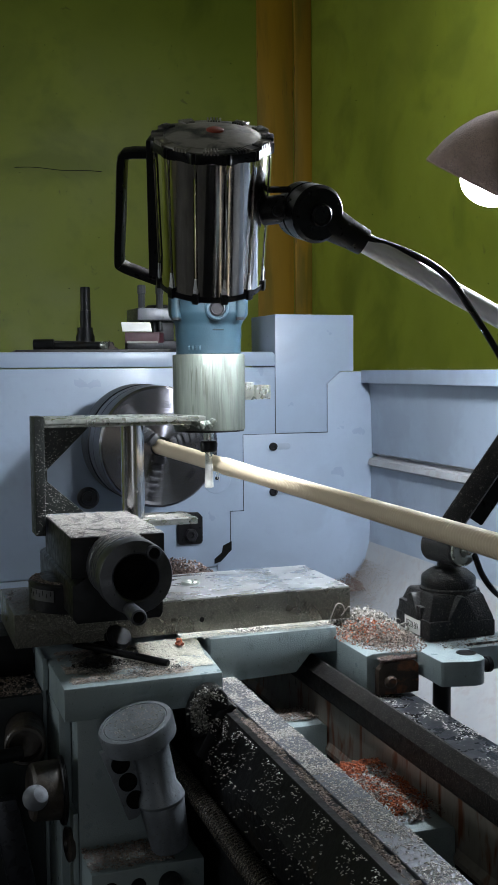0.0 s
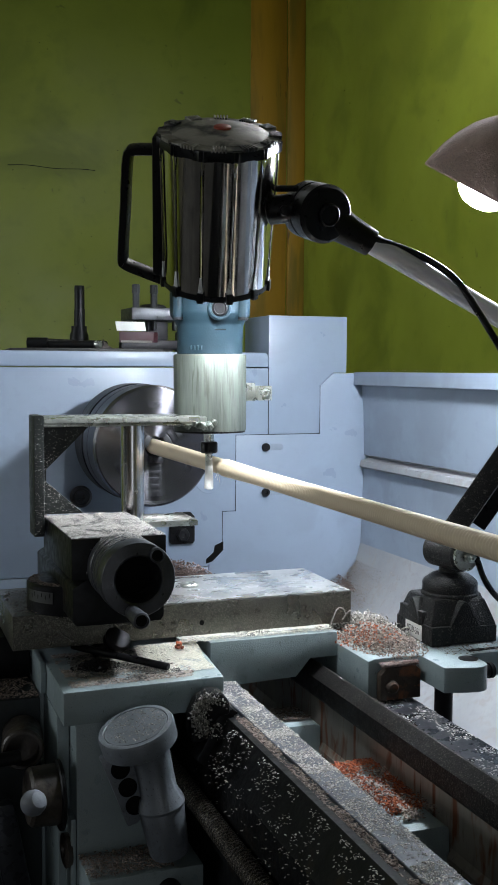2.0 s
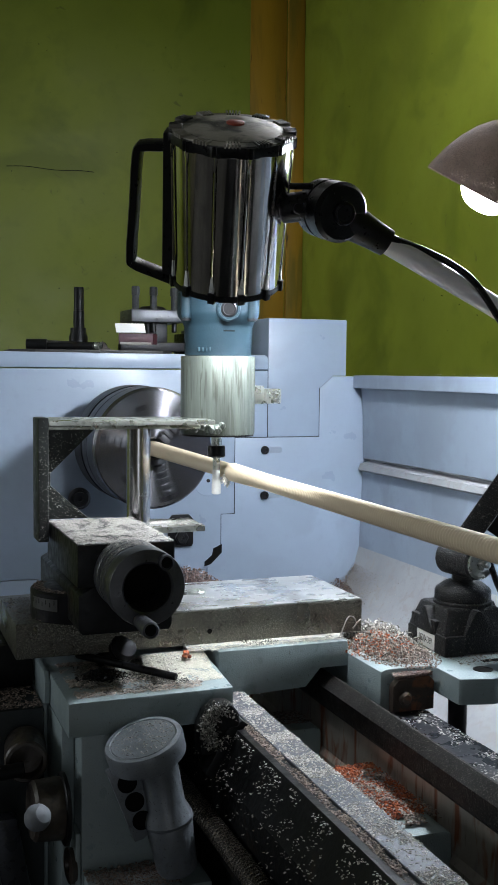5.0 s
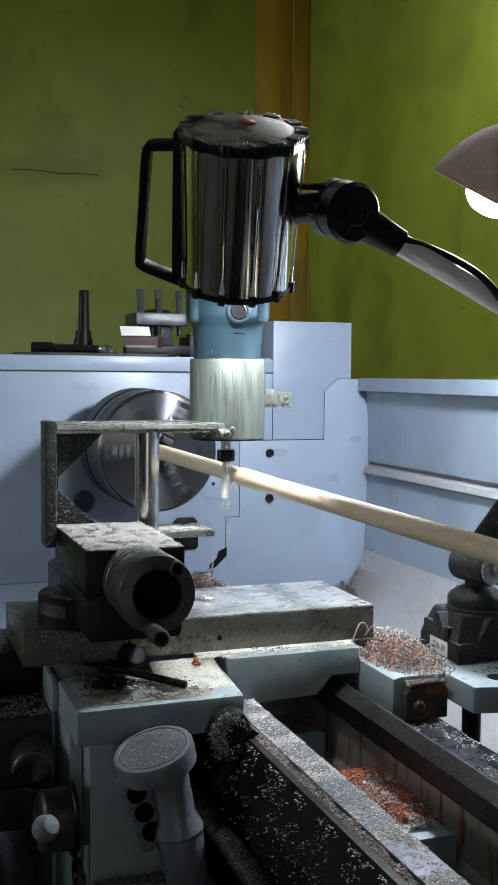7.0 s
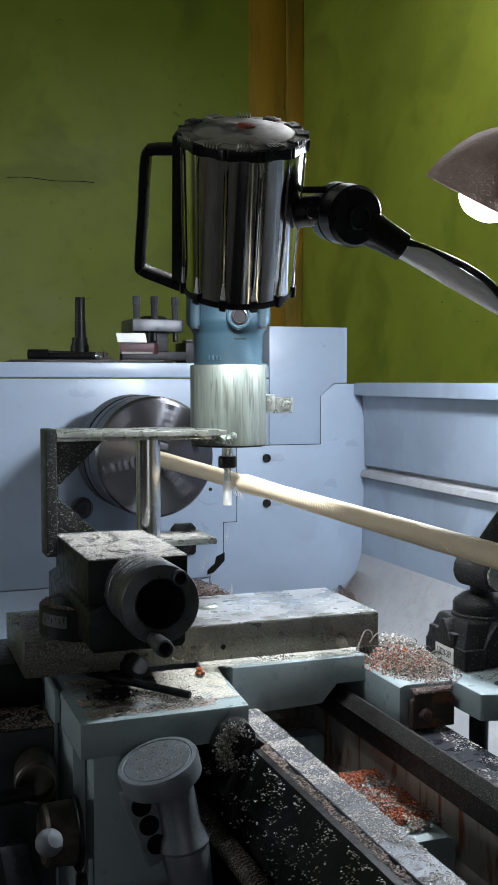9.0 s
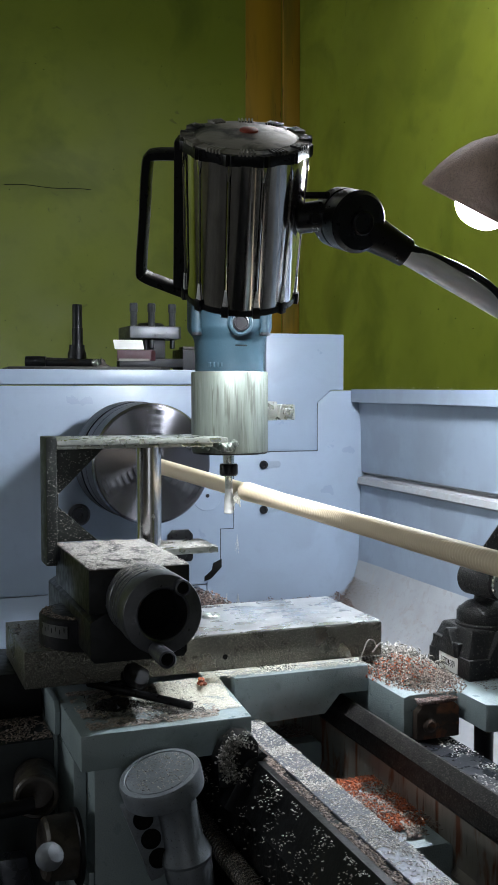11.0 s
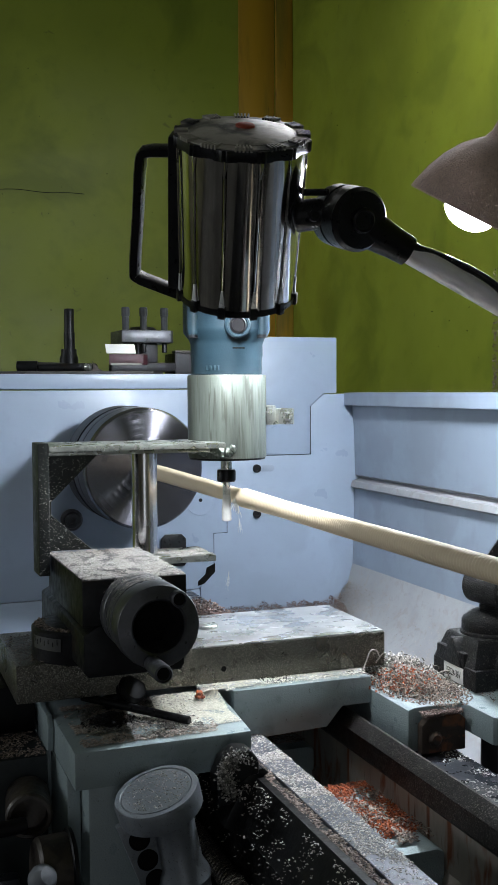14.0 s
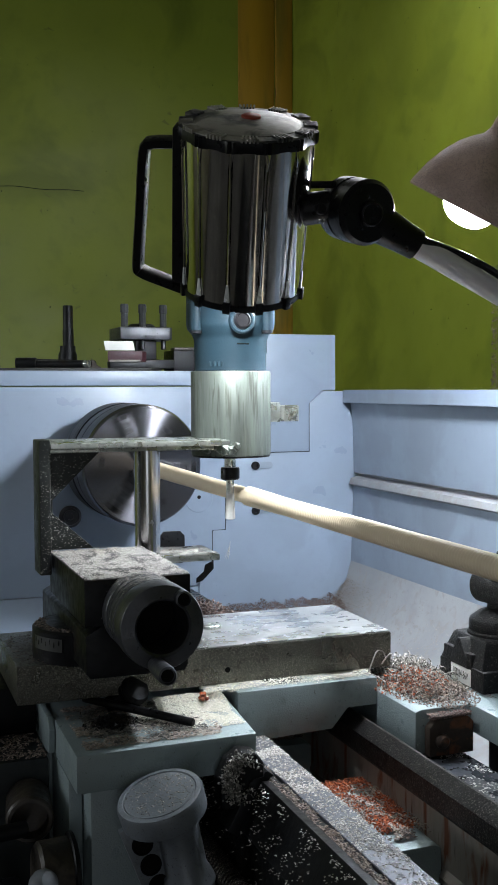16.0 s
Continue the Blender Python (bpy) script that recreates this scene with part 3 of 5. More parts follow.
lead = thing("lead_screw", (-0.0998, -0.5, 0.787), "oily threaded lead screw running under the front way", "lead screw")
part("thread", lead_screw(-0.0998, 0.787, 0.0088, B0, 0.14, 0.0048), THREAD, lead, smooth=50)
feed = thing("feed_shaft", (-0.125, -0.5, 0.725), "plain steel feed shaft below the lead screw", "shaft")
part("shaft", rod((-0.130, B0, 0.725), (-0.130, 0.14, 0.725), 0.010), IRON, feed)
part("rack", box(-0.0985, -0.0907, B0, 0.14, 0.765, 0.79, 0.0005), IRON, bed, "toothed rack below the front way")

# ---- splash guard ----
guard = thing("splash_guard", (0.42, -0.5, 0.7), "pale blue sheet-metal splash guard with a dusty lower half", "splash guard")


def sheet(profile, y0, y1, t=0.0015):
    """A bent sheet drawn out along y, with thickness."""
    back = []
    n = len(profile)
    for i, (x, z) in enumerate(profile):
        a, b = profile[max(i - 1, 0)], profile[min(i + 1, n - 1)]
        d = Vector((b[0] - a[0], b[1] - a[1])).normalized()
        back.append((x - d.y * t, z + d.x * t))
    return slab(profile + back[::-1], y0, y1, 0)


part("lip", sheet([(0.384, 1.128), (0.384, 1.1485), (0.432, 1.1485), (0.432, 1.10)][::-1], -1.25, FY - 0.001, 0.002), GUARD, guard, "folded top lip")
part("upper_sheet", sheet([(0.3990, 1.1275), (0.4030, 1.09), (0.4050, 1.015)][::-1], -1.25, FY - 0.001), GUARD, guard)
part("ridge", sheet([(0.405, 1.0148), (0.413, 1.0120), (0.4125, 1.0075), (0.399, 1.0035), (0.3965, 0.9965), (0.404, 0.9930)][::-1], -1.25, FY - 0.001), DUSTY, guard, "folded ridge with dust along it")
low = [(0.404, 0.9925), (0.4025, 0.93), (0.400, 0.869), (0.391, 0.8365), (0.372, 0.802), (0.34, 0.767), (0.29, 0.717), (0.26, 0.677), (0.25, 0.637)]
part("lower_sheet", sheet(low[:3][::-1], -1.25, FY - 0.001), GUARD, guard)
part("curved_sheet", sheet(low[2:][::-1], -1.25, FY - 0.001), DUSTY, guard, "curved dusty lower sheet", smooth=40)
part("end_plate", box(0.26, 0.431, FY + 0.0012, FY + 0.003, 0.60, 1.127, 0), GUARD, guard, "end plate against the headstock")
tray = thing("chip_tray", (0, -0.5, 0.55), "dark sheet-steel chip tray under the bed", "tray")
# drawn out to the left so dark iron stands in for shade there
part("tray", box(-0.52, 0.42, -1.24, 0.14, 0.56, 0.598, 0.003), IRON, tray)
base = thing("lathe_pedestal", (0, 0.3, 0), "pale blue cast lathe pedestal on the floor", "pedestal")
part("pedestal", box(-0.30, 0.30, 0.05, 0.58, 0.0, 0.559, 0.006), BLUE, base)
part("foot", box(-0.20, 0.25, -1.15, -0.75, 0.0, 0.559, 0.006), BLUE, base)

# ---- carriage and what rides on it ----
car = thing("lathe_carriage", (-0.06, -0.42, 0.85), "grey-green lathe carriage straddling the bed's ways", "lathe carriage", rides=True)
WZ = 0.886
part("front_wing", slab([(-0.2088, -0.5245), (-0.068, -0.522), (-0.058, -0.413), (-0.058, -0.26), (-0.2088, -0.26)], 0.857, WZ, 0.0025, "z"), TEAL, car)
part("bridge", slab([(-0.0575, 0.859), (-0.028, 0.853), (0.030, 0.855), (0.045, 0.872), (0.0735, 0.872), (0.0735, 0.8965), (-0.0575, 0.8965)], -0.45, -0.28, 0.0015), TEAL, car)
part("rear_wing", slab([(0.0738, 0.8485), (0.1265, 0.8485), (0.1265, WZ), (0.080, WZ), (0.0738, 0.884)], -0.517, -0.26, 0.0015), TEAL, car)
part("rear_wiper", slab([(0.082, 0.8482), (0.124, 0.8482), (0.124, 0.874), (0.119, 0.879), (0.088, 0.878), (0.082, 0.872)], -0.526, -0.5175, 0.0015), RUST, car, "rusty oil-soaked way wiper")
part("wiper_screw", turned([(0.0062, 0), (0.0062, 0.003), (0.004, 0.005), (0.002, 0.004)], (0.0935, -0.526, 0.861), (0, -1, 0), 14), RUST, car)
part("front_wiper", slab([(-0.100, 0.822), (-0.080, 0.8605), (-0.068, 0.864), (-0.062, 0.8595), (-0.066, 0.858), (-0.090, 0.815)], -0.545, -0.522, 0.0015), IRON, car, "chip-clogged way wiper")
part("apron", slab([(-0.1975, 0.62), (-0.128, 0.62), (-0.128, 0.8565), (-0.1975, 0.8565)], -0.5185, -0.30, 0.002), TEAL, car)
part("apron_back", box(-0.1275, -0.105, -0.47, -0.30, 0.62, 0.8565, 0.001), IRON, car)
part("apron_edge", box(-0.2085, -0.198, -0.491, -0.30, 0.62, 0.8565, 0.0015), TEAL, car)
part("side_fin", box(-0.2135, -0.2090, -0.424, -0.30, 0.62, 0.8570, 0.001), TEAL, car)
part("side_lug", slab([(-0.385, 0.8880), (-0.432, 0.8880), (-0.440, 0.8800), (-0.437, 0.8600), (-0.425, 0.8575), (-0.385, 0.8575)], -0.2140, -0.2092, 0.0012, "x"), TEAL, car, "thin rounded lug plate on the wing's side")
part("apron_foot", box(-0.196, -0.10, -0.565, -0.519, 0.62, 0.742, 0.002), TEAL, car)
for x in (-0.180, -0.157):
    part("hole_plug", turned([(0.0065, 0), (0.0065, 0.0008), (0.0055, 0.0004), (0.004, 0.0003)], (x, -0.565, 0.727), (0, -1, 0), 16), IRON, car)
part("side_screw", turned([(0.0145, 0), (0.0145, 0.004), (0.010, 0.005), (0.006, 0.005), (0.005, 0.002)], (-0.2020, -0.5060, 0.744), (-1, -0.1, 0), 24), OILBROWN, car)
part("lower_lip", box(-0.2020, -0.1978, -0.5180, -0.4915, 0.62, 0.775, 0.001), TEAL, car)
part("gear_housing", box(-0.42, -0.2145, -0.440, -0.30, 0.62, 0.858, 0.003), HOUSING, car)
part("side_saddle", box(-0.42, -0.2145, -0.375, -0.28, 0.8585, 0.8985, 0.002), IRON, car)
part("wiper_pad", slab([(-0.1040, 0.838), (-0.1050, 0.860), (-0.0990, 0.873), (-0.0880, 0.8805), (-0.0770, 0.879), (-0.0705, 0.870), (-0.0700, 0.8590), (-0.0790, 0.8580), (-0.0880, 0.850), (-0.0940, 0.838)], -0.5460, -0.5255, 0.0035, seg=3), IRON, car, "thick black rubber wiper pad clogged with chips")
part("lever_flange", turned([(0.0270, 0), (0.0290, 0.001), (0.0290, 0.0035), (0.0275, 0.0045)], (-0.2087, -0.5150, 0.797), (-1, 0, 0), 32), IRON, car, "chip-caked flange disc")
part("lever_boss", turned([(0.0245, 0), (0.0250, 0.002), (0.0240, 0.022), (0.0215, 0.0245), (0.008, 0.025)], (-0.2132, -0.5150, 0.798), (-1, -0.05, 0.03), 32), OILBROWN, car, "brown oily lever boss")
part("lever_arm", rod((-0.226, -0.520, 0.801), (-0.2355, -0.541, 0.8043), 0.0052), IRON, car)
part("lever_ball", turned([(0.002, -0.0105), (0.0068, -0.0084), (0.0096, -0.0044), (0.0106, 0), (0.0096, 0.0044), (0.0068, 0.0084), (0.002, 0.0105)], (-0.2365, -0.543, 0.8045), (0.4, -0.6, 0.5), 24), CAST, car, "grey plastic ball knob")
part("pinion_boss", turned([(0.0150, 0), (0.0175, 0.001), (0.0180, 0.040), (0.0165, 0.042), (0.0140, 0.042), (0.0135, 0.030), (0.002, 0.029)], (-0.232, -0.445, 0.828), (-0.12, -1, 0), 28), OILBROWN, car, "brown oily hollow boss")
part("cross_shaft", rod((-0.33, -0.50, 0.822), (-0.240, -0.492, 0.825), 0.006), DARKST, car)
part("side_lever", slab([(-0.270, 0.790), (-0.247, 0.790), (-0.222, 0.655), (-0.245, 0.655)], -0.505, -0.490, 0.003), WAYDARK, car, "oily blue-black bar")

# thread dial on the apron
dial = thing("thread_dial", (-0.145, -0.55, 0.74), "grey painted thread-chasing dial with chips on its cap", "thread dial", rides=True)
dc, da = Vector((-0.1525, -0.558, 0.850)), Vector((-0.30, -0.14, 1.0)).normalized()
part("cap", turned([(0.0290, -0.0015), (0.0312, 0.0), (0.0318, 0.013), (0.0306, 0.0155), (0.0272, 0.0160), (0.0264, 0.0148), (0.0256, 0.0158), (0.004, 0.0160)], dc - 0.001 * da, da, 48), GREYALU, dial)
ds = dc + Vector((0.0072, 0, 0))
part("stem", turned([(0.0198, -0.0575), (0.0205, -0.055), (0.0190, -0.0500), (0.0160, -0.043), (0.0155, -0.012), (0.0175, 0.0)], ds, Vector((-0.19, -0.02, 1)), 36), GREYALU, dial)
part("lower_barrel", turned([(0.0150, -0.100), (0.0165, -0.097), (0.0192, -0.060), (0.0186, -0.0577)], ds, Vector((-0.19, -0.02, 1)), 36), GREYALU, dial)
pl = Vector((-0.1650, -0.5565, 0.8185))
plate = slab([(-0.0115, -0.036), (-0.004, -0.037), (0.011, -0.031), (0.011, 0.028), (-0.0115, 0.028)], -0.003, 0.003, 0.0008)
tilt = Matrix.Translation(pl) @ Matrix.Rotation(radians(-21), 4, "Y")
bmesh.ops.transform(plate, matrix=tilt, verts=plate.verts)
part("bracket_plate", plate, GREYALU, dial, "plate with three black discs painted for holes")
for k in (-1, 0, 1):
    c = tilt @ Vector((0.000, -0.0032, -0.005 + 0.0168 * k))
    # black disc on the solid plate paints the hole's dark inside
    part("hole_disc", turned([(0.0078, 0), (0.0078, 0.0009), (0.0068, 0.0012), (0.0066, 0.0002)], c, (0, -1, 0), 20), INK_SHADE, dial)

# cross slide
xs = thing("cross_slide", (-0.06, -0.37, 0.897), "heavy ground-steel cross slide with a speckled front face", "cross slide", rides=True)
part("block", box(-0.238, 0.0955, -0.434, -0.311, 0.9, 0.9315, 0.0012), SPECK, xs)
part("top_face", box(-0.10, 0.0945, -0.433, -0.312, 0.9316, 0.9328, 0.0005), BLOCKTOP, xs, "bright ground top face with faint stains and painted reflection patches")
part("gib", box(-0.085, 0.070, -0.441, -0.30, 0.8967, 0.8998, 0.0005), BLOCKTOP, xs)
part("bed_bolt", turned([(0.0095, 0), (0.0095, 0.0025), (0.0085, 0.0035), (0.003, 0.0035), (0.0025, 0.0028)], (-0.0525, -0.365, 0.9328), n=24), ZINC, xs)
for x, y in ((-0.022, -0.345), (0.006, -0.385), (0.035, -0.335), (0.062, -0.372), (-0.010, -0.405)):
    part("plugged_hole", turned([(0.0045, 0), (0.0045, 0.0003), (0.003, 0.0005)], (x, y, 0.9327), n=16), BLOCKTOP, xs)
# flat black dot that paints a small hole's dark
part("side_hole", turned([(0.0024, 0), (0.0024, 0.0003)], (-0.061, -0.434, 0.912), (0, -1, 0), 14), INK_SHADE, xs)

# compound rest
cr = thing("compound_rest", (-0.155, -0.42, 0.932), "black compound rest with a chip-covered top slide", "compound rest", rides=True)
part("swivel_base", turned([(0.046, 0), (0.0462, 0.001), (0.046, 0.0245), (0.044, 0.0262), (0.036, 0.0266), (0.034, 0.0272)], (-0.175, -0.408, 0.9317), n=56), DARKST, cr)
bandm = bmesh.new()
seg = [radians(d) for d in range(192, 233, 4)]
lo = [bandm.verts.new((-0.175 + 0.0466 * math.cos(a), -0.408 + 0.0466 * math.sin(a), 0.9425)) for a in seg]
hi = [bandm.verts.new((-0.175 + 0.0466 * math.cos(a), -0.408 + 0.0466 * math.sin(a), 0.9530)) for a in seg]
for i in range(len(seg) - 1):
    bandm.faces.new((lo[i], lo[i + 1], hi[i + 1], hi[i]))
part("degree_scale", bandm, SCALE, cr, "pale engraved degree scale")
for i in range(7):
    a = radians(195 + i * 5.5)
    p = Vector((-0.175 + 0.0469 * math.cos(a), -0.408 + 0.0469 * math.sin(a), 0.9460 if i % 2 else 0.9480))
    part("scale_mark", rod(p, p + Vector((0, 0, 0.004)), 0.0002, 5), INK_SHADE, cr)
part("slide_base", slab([(-0.192, 0.9335), (-0.118, 0.9335), (-0.1155, 0.938), (-0.1155, 0.9665), (-0.125, 0.9738), (-0.183, 0.9738), (-0.1955, 0.9665), (-0.1955, 0.938)], -0.498, -0.30, 0.0015), IRON, cr)
part("top_slide", slab([(-0.197, 0.974), (-0.1145, 0.974), (-0.1145, 1.0095), (-0.197, 1.0095)], -0.502, -0.352, 0.0012), IRON, cr)
part("tool_plate", box(-0.193, -0.0395, -0.352, -0.297, 0.9925, 0.9985, 0.0008), ZINC, cr, "zinc-plated clamping plate")
WC = Vector((-0.1550, 0, 0.9850))
part("collar", turned([(0.0240, 0), (0.0290, 0.002), (0.0296, 0.004), (0.0296, 0.013), (0.0288, 0.0145), (0.0265, 0.0150), (0.0265, 0.0170), (0.0288, 0.0175), (0.0296, 0.0190), (0.0296, 0.0250), (0.0284, 0.0256), (0.0284, 0.0268), (0.0296, 0.0274), (0.0296, 0.0330), (0.0286, 0.0336), (0.0286, 0.0345), (0.0298, 0.0350), (0.0298, 0.040), (0.0265, 0.0412), (0.0200, 0.0412), (0.0196, 0.012)], (WC.x, -0.502, WC.z), (0, -1, 0), 48), DIALGREY, cr, "graduated dial collar")
wheel = part("handwheel", turned([(0.0187, 0.0), (0.0260, 0.0), (0.0298, 0.001), (0.0305, 0.004), (0.0305, 0.0215), (0.0298, 0.0232), (0.0205, 0.0245), (0.0190, 0.0232), (0.0187, 0.0)], (WC.x, -0.5435, WC.z), (0, -1, 0), 56, close=False), DIALGREY, cr, "round handwheel with a hollow face")
# ink-black disc paints the dark of the wheel's hollow
part("hub", turned([(0.0194, 0), (0.0188, 0.0005), (0.007, 0.001)], (WC.x, -0.5275, WC.z), (0, -1, 0), 32), INK_SHADE, wheel)
part("upper_grip", turned([(0.0052, 0), (0.0060, 0.002), (0.0064, 0.018), (0.0060, 0.0205), (0.0048, 0.0210), (0.0046, 0.019)], (-0.1411, -0.552, 1.0047), (0, -1, 0), 24), DIALGREY, wheel)
# black disc stands in for the shade inside the grip's hollow end
part("upper_grip_dark", turned([(0.0044, 0), (0.0044, 0.0004)], (-0.1411, -0.552 - 0.0192, 1.0047), (0, -1, 0), 18), INK_SHADE, wheel)
part("lower_grip", turned([(0.0050, 0), (0.0058, 0.003), (0.0068, 0.030), (0.0065, 0.0345), (0.0054, 0.0355), (0.0050, 0.033)], (-0.1611, -0.566, 0.9599), (0, -1, 0), 24), DIALGREY, wheel, "steel crank grip")
# hollow end's shade, again painted as a black disc
part("lower_grip_dark", turned([(0.0044, 0), (0.0044, 0.0004)], (-0.1611, -0.566 - 0.0332, 0.9599), (0, -1, 0), 18), INK_SHADE, wheel)

# welded bracket
br = thing("router_bracket", (-0.13, -0.335, 1.0), "welded zinc-plated steel bracket with a clamp tube", "bracket", rides=True)
part("post_plate", box(-0.2085, -0.1985, -0.372, -0.3402, 0.992, 1.1080, 0.0015), SPECKDARK, br)
part("post_rib", box(-0.198, -0.1925, -0.345, -0.325, 0.995, 1.097, 0.001), SPECKDARK, br)
part("top_plate", box(-0.1983, -0.036, -0.372, -0.290, 1.1000, 1.1050, 0.0010), ZINC, br)
part("under_plate", box(-0.1980, -0.050, -0.368, -0.295, 1.0965, 1.0998, 0.0008), ZINC, br)
part("upper_gusset", slab([(-0.1984, 1.0964), (-0.150, 1.0964), (-0.1984, 1.049)], -0.348, -0.340, 0.0006), SPECKDARK, br, "triangular gusset spattered with chips")
part("lower_gusset", slab([(-0.1984, 1.047), (-0.157, 1.010), (-0.1984, 1.010)], -0.348, -0.340, 0.0006), SPECKDARK, br, "triangular gusset spattered with chips")
part("round_post", rod((-0.1035, -0.333, 0.9986), (-0.1035, -0.333, 1.0964), 0.0118, 32), STEEL, br, "bright turned round post")
CX, CY = -0.014, -0.312
part("clamp_tube", turned([(0.0355, 0), (0.0382, 0.0006), (0.0385, 0.002), (0.0385, 0.0795), (0.0380, 0.0805), (0.0350, 0.0805), (0.0348, 0.070), (0.0348, 0.001)], (CX, CY, 1.0875), n=64, close=False), TUBE, br, "scuffed galvanised clamp tube")
part("tube_floor", turned([(0.0375, 0), (0.0375, 0.002)], (CX, CY, 1.0862), n=48), DARKST, br)
rng = random.Random(5)
for i in range(11):
    a = radians(188 + i * 7)
    c = Vector((CX + 0.039 * math.cos(a), CY + 0.039 * math.sin(a), 1.0955 + rng.uniform(-0.002, 0.003)))
    s = rng.uniform(0.0034, 0.0056)
    part("weld_bead", turned([(s * 0.3, -s), (s * 0.85, -s * 0.5), (s, 0), (s * 0.85, s * 0.5), (s * 0.3, s)], c, (rng.gauss(0, 1), rng.gauss(0, 1), 1), 8), TUBE, br, "lumpy weld bead")
part("clamp_lug", box(CX + 0.037, CX + 0.047, CY - 0.012, CY + 0.012, 1.119, 1.138, 0.001), ZINC, br)
part("clamp_screw", box(CX + 0.0472, CX + 0.064, CY - 0.0185, CY - 0.0040, 1.1195, 1.1350, 0.0012), ZINC, br, "square zinc clamp block")
part("clamp_bolt_end", turned([(0.0048, 0), (0.0048, 0.0012), (0.003, 0.0016), (0.0026, 0.0006)], (CX + 0.0560, CY - 0.0185, 1.1272), (0, -1, 0), 16), ZINC, br)

# router
ro = thing("trim_router", (CX, CY, 1.09), "blue-grey trim router held upright in the clamp tube", "router", rides=True)
part("neck", turned([(0.0345, 0), (0.0345, 0.0155), (0.0352, 0.018), (0.0352, 0.029), (0.037, 0.034), (0.0418, 0.040), (0.0425, 0.044), (0.0425, 0.0635), (0.0420, 0.0642), (0.0425, 0.065), (0.0425, 0.082), (0.040, 0.085), (0.040, 0.14), (0.036, 0.15)], (CX, CY, 1.1685), n=64), ROUTER, ro)
part("button_ring", turned([(0.0125, 0), (0.0125, 0.004), (0.0110, 0.0055), (0.0092, 0.0055), (0.0086, 0.004)], (CX - 0.0035, CY - 0.0400, 1.2145), (-0.08, -1, 0), 32), ROUTER, ro)
part("button", turned([(0.0082, 0), (0.0082, 0.0055), (0.0066, 0.0065), (0.0058, 0.005), (0.002, 0.0048)], (CX - 0.0035, CY - 0.0400, 1.2145), (-0.08, -1, 0), 28), DARKST, ro, "dark round spindle-lock button")
for a in (202, 305):
    p = Vector((CX + 0.0425 * math.cos(radians(a)), CY + 0.0425 * math.sin(radians(a)), 1.206))
    part("screw_boss", turned([(0.0055, 0), (0.0062, 0.004), (0.0062, 0.036), (0.003, 0.038)], p - Vector((0, 0, 0.0)), n=18), ROUTER, ro)
    part("housing_screw", turned([(0.0050, 0), (0.0050, 0.003)], p - Vector((0, 0, 0.0028)), n=14), DARKST, ro)
part("vent_mark", box(CX - 0.006, CX + 0.006, CY - 0.03535, CY - 0.0345, 1.1925, 1.1940, 0.0002), INK_SHADE, ro)
for k in range(4):
    part("moulded_mark", box(CX - 0.0285 + 0.0030 * k, CX - 0.0268 + 0.0030 * k, CY - 0.0005 - math.sqrt(0.0352 ** 2 - (0.0277 - 0.0030 * k) ** 2), CY - 0.01, 1.1725, 1.1768, 0.0002), ROUTER, ro)
part("sticker", box(CX - 0.0405, CX - 0.026, CY - 0.034, CY - 0.024, 1.236, 1.245, 0.0006), YELLOW, ro, "small yellow sticker")
part("spindle", rod((CX - 0.001, CY, 1.070), (CX - 0.001, CY, 1.088), 0.0055), ZINC, ro)
part("collet_nut", turned([(0.0082, 0), (0.0093, 0.0015), (0.0093, 0.0105), (0.0085, 0.012)], (CX - 0.001, CY, 1.0635), n=24), BLACK, ro, "black collet nut")
part("cutter_shank", rod((CX - 0.001, CY, 1.048), (CX - 0.001, CY, 1.064), 0.0038), ZINC, ro)
part("cutter", turned([(0.0028, 0), (0.0048, 0.001), (0.0046, 0.012), (0.0038, 0.026), (0.0030, 0.0275)], (CX - 0.001, CY, 1.0245), n=20), BIT, ro, "router cutter caked in white dust")

# work lamp
wl = thing("work_lamp", (0.185, -0.47, WZ), "black machine work lamp with a faceted aluminium head", "work lamp", rides=True)
n_ = Vector((-0.122, -0.456, 0.883)).normalized()
CC = Vector((-0.0709, -0.5161, 1.3505))
HL = 0.1335
side = (Vector((0.945, -0.33, 0)) - n_ * n_.dot(Vector((0.945, -0.33, 0)))).normalized()
fwd = n_.cross(side)
HM = Matrix((( side.x, fwd.x, n_.x, CC.x), (side.y, fwd.y, n_.y, CC.y), (side.z, fwd.z, n_.z, CC.z), (0, 0, 0, 1)))


def in_head(bm):
    bmesh.ops.transform(bm, matrix=HM, verts=bm.verts)
    return bm


def faceted(sides, r0, r1, z0, z1, groove=0.0016, turn=0.0):
    """A many-sided shell whose facets are parted by narrow grooves."""
    bm = bmesh.new()
    rings = []
    for r, z in ((r0, z0), (r1, z1)):
        ring = []
        for k in range(sides):
            a = 2 * math.pi * k / sides + turn
            h = math.pi / sides
            w = h * 0.86
            flute = [(w * q, r * math.cos(w) / math.cos(w * q) + 0.0020 * (1 - q * q)) for q in (-1, -0.7, -0.35, 0, 0.35, 0.7, 1)]
            for da, rr in flute + [(h * 0.90, r - groove), (h * 0.94, r + 0.0004), (h, r + 0.0009), (h * 1.06, r + 0.0004), (h * 1.10, r - groove)]:
                ring.append(bm.verts.new((rr * math.cos(a + da), rr * math.sin(a + da), z)))
        rings.append(ring)
    m = len(rings[0])
    for i in range(m):
        bm.faces.new((rings[0][i], rings[0][(i + 1) % m], rings[1][(i + 1) % m], rings[1][i]))
    return bm


head = part("head_shell", in_head(faceted(12, 0.0478, 0.0512, -HL + 0.006, -0.008)), CHROME, wl, "polished facets of the lamp head", smooth=24)


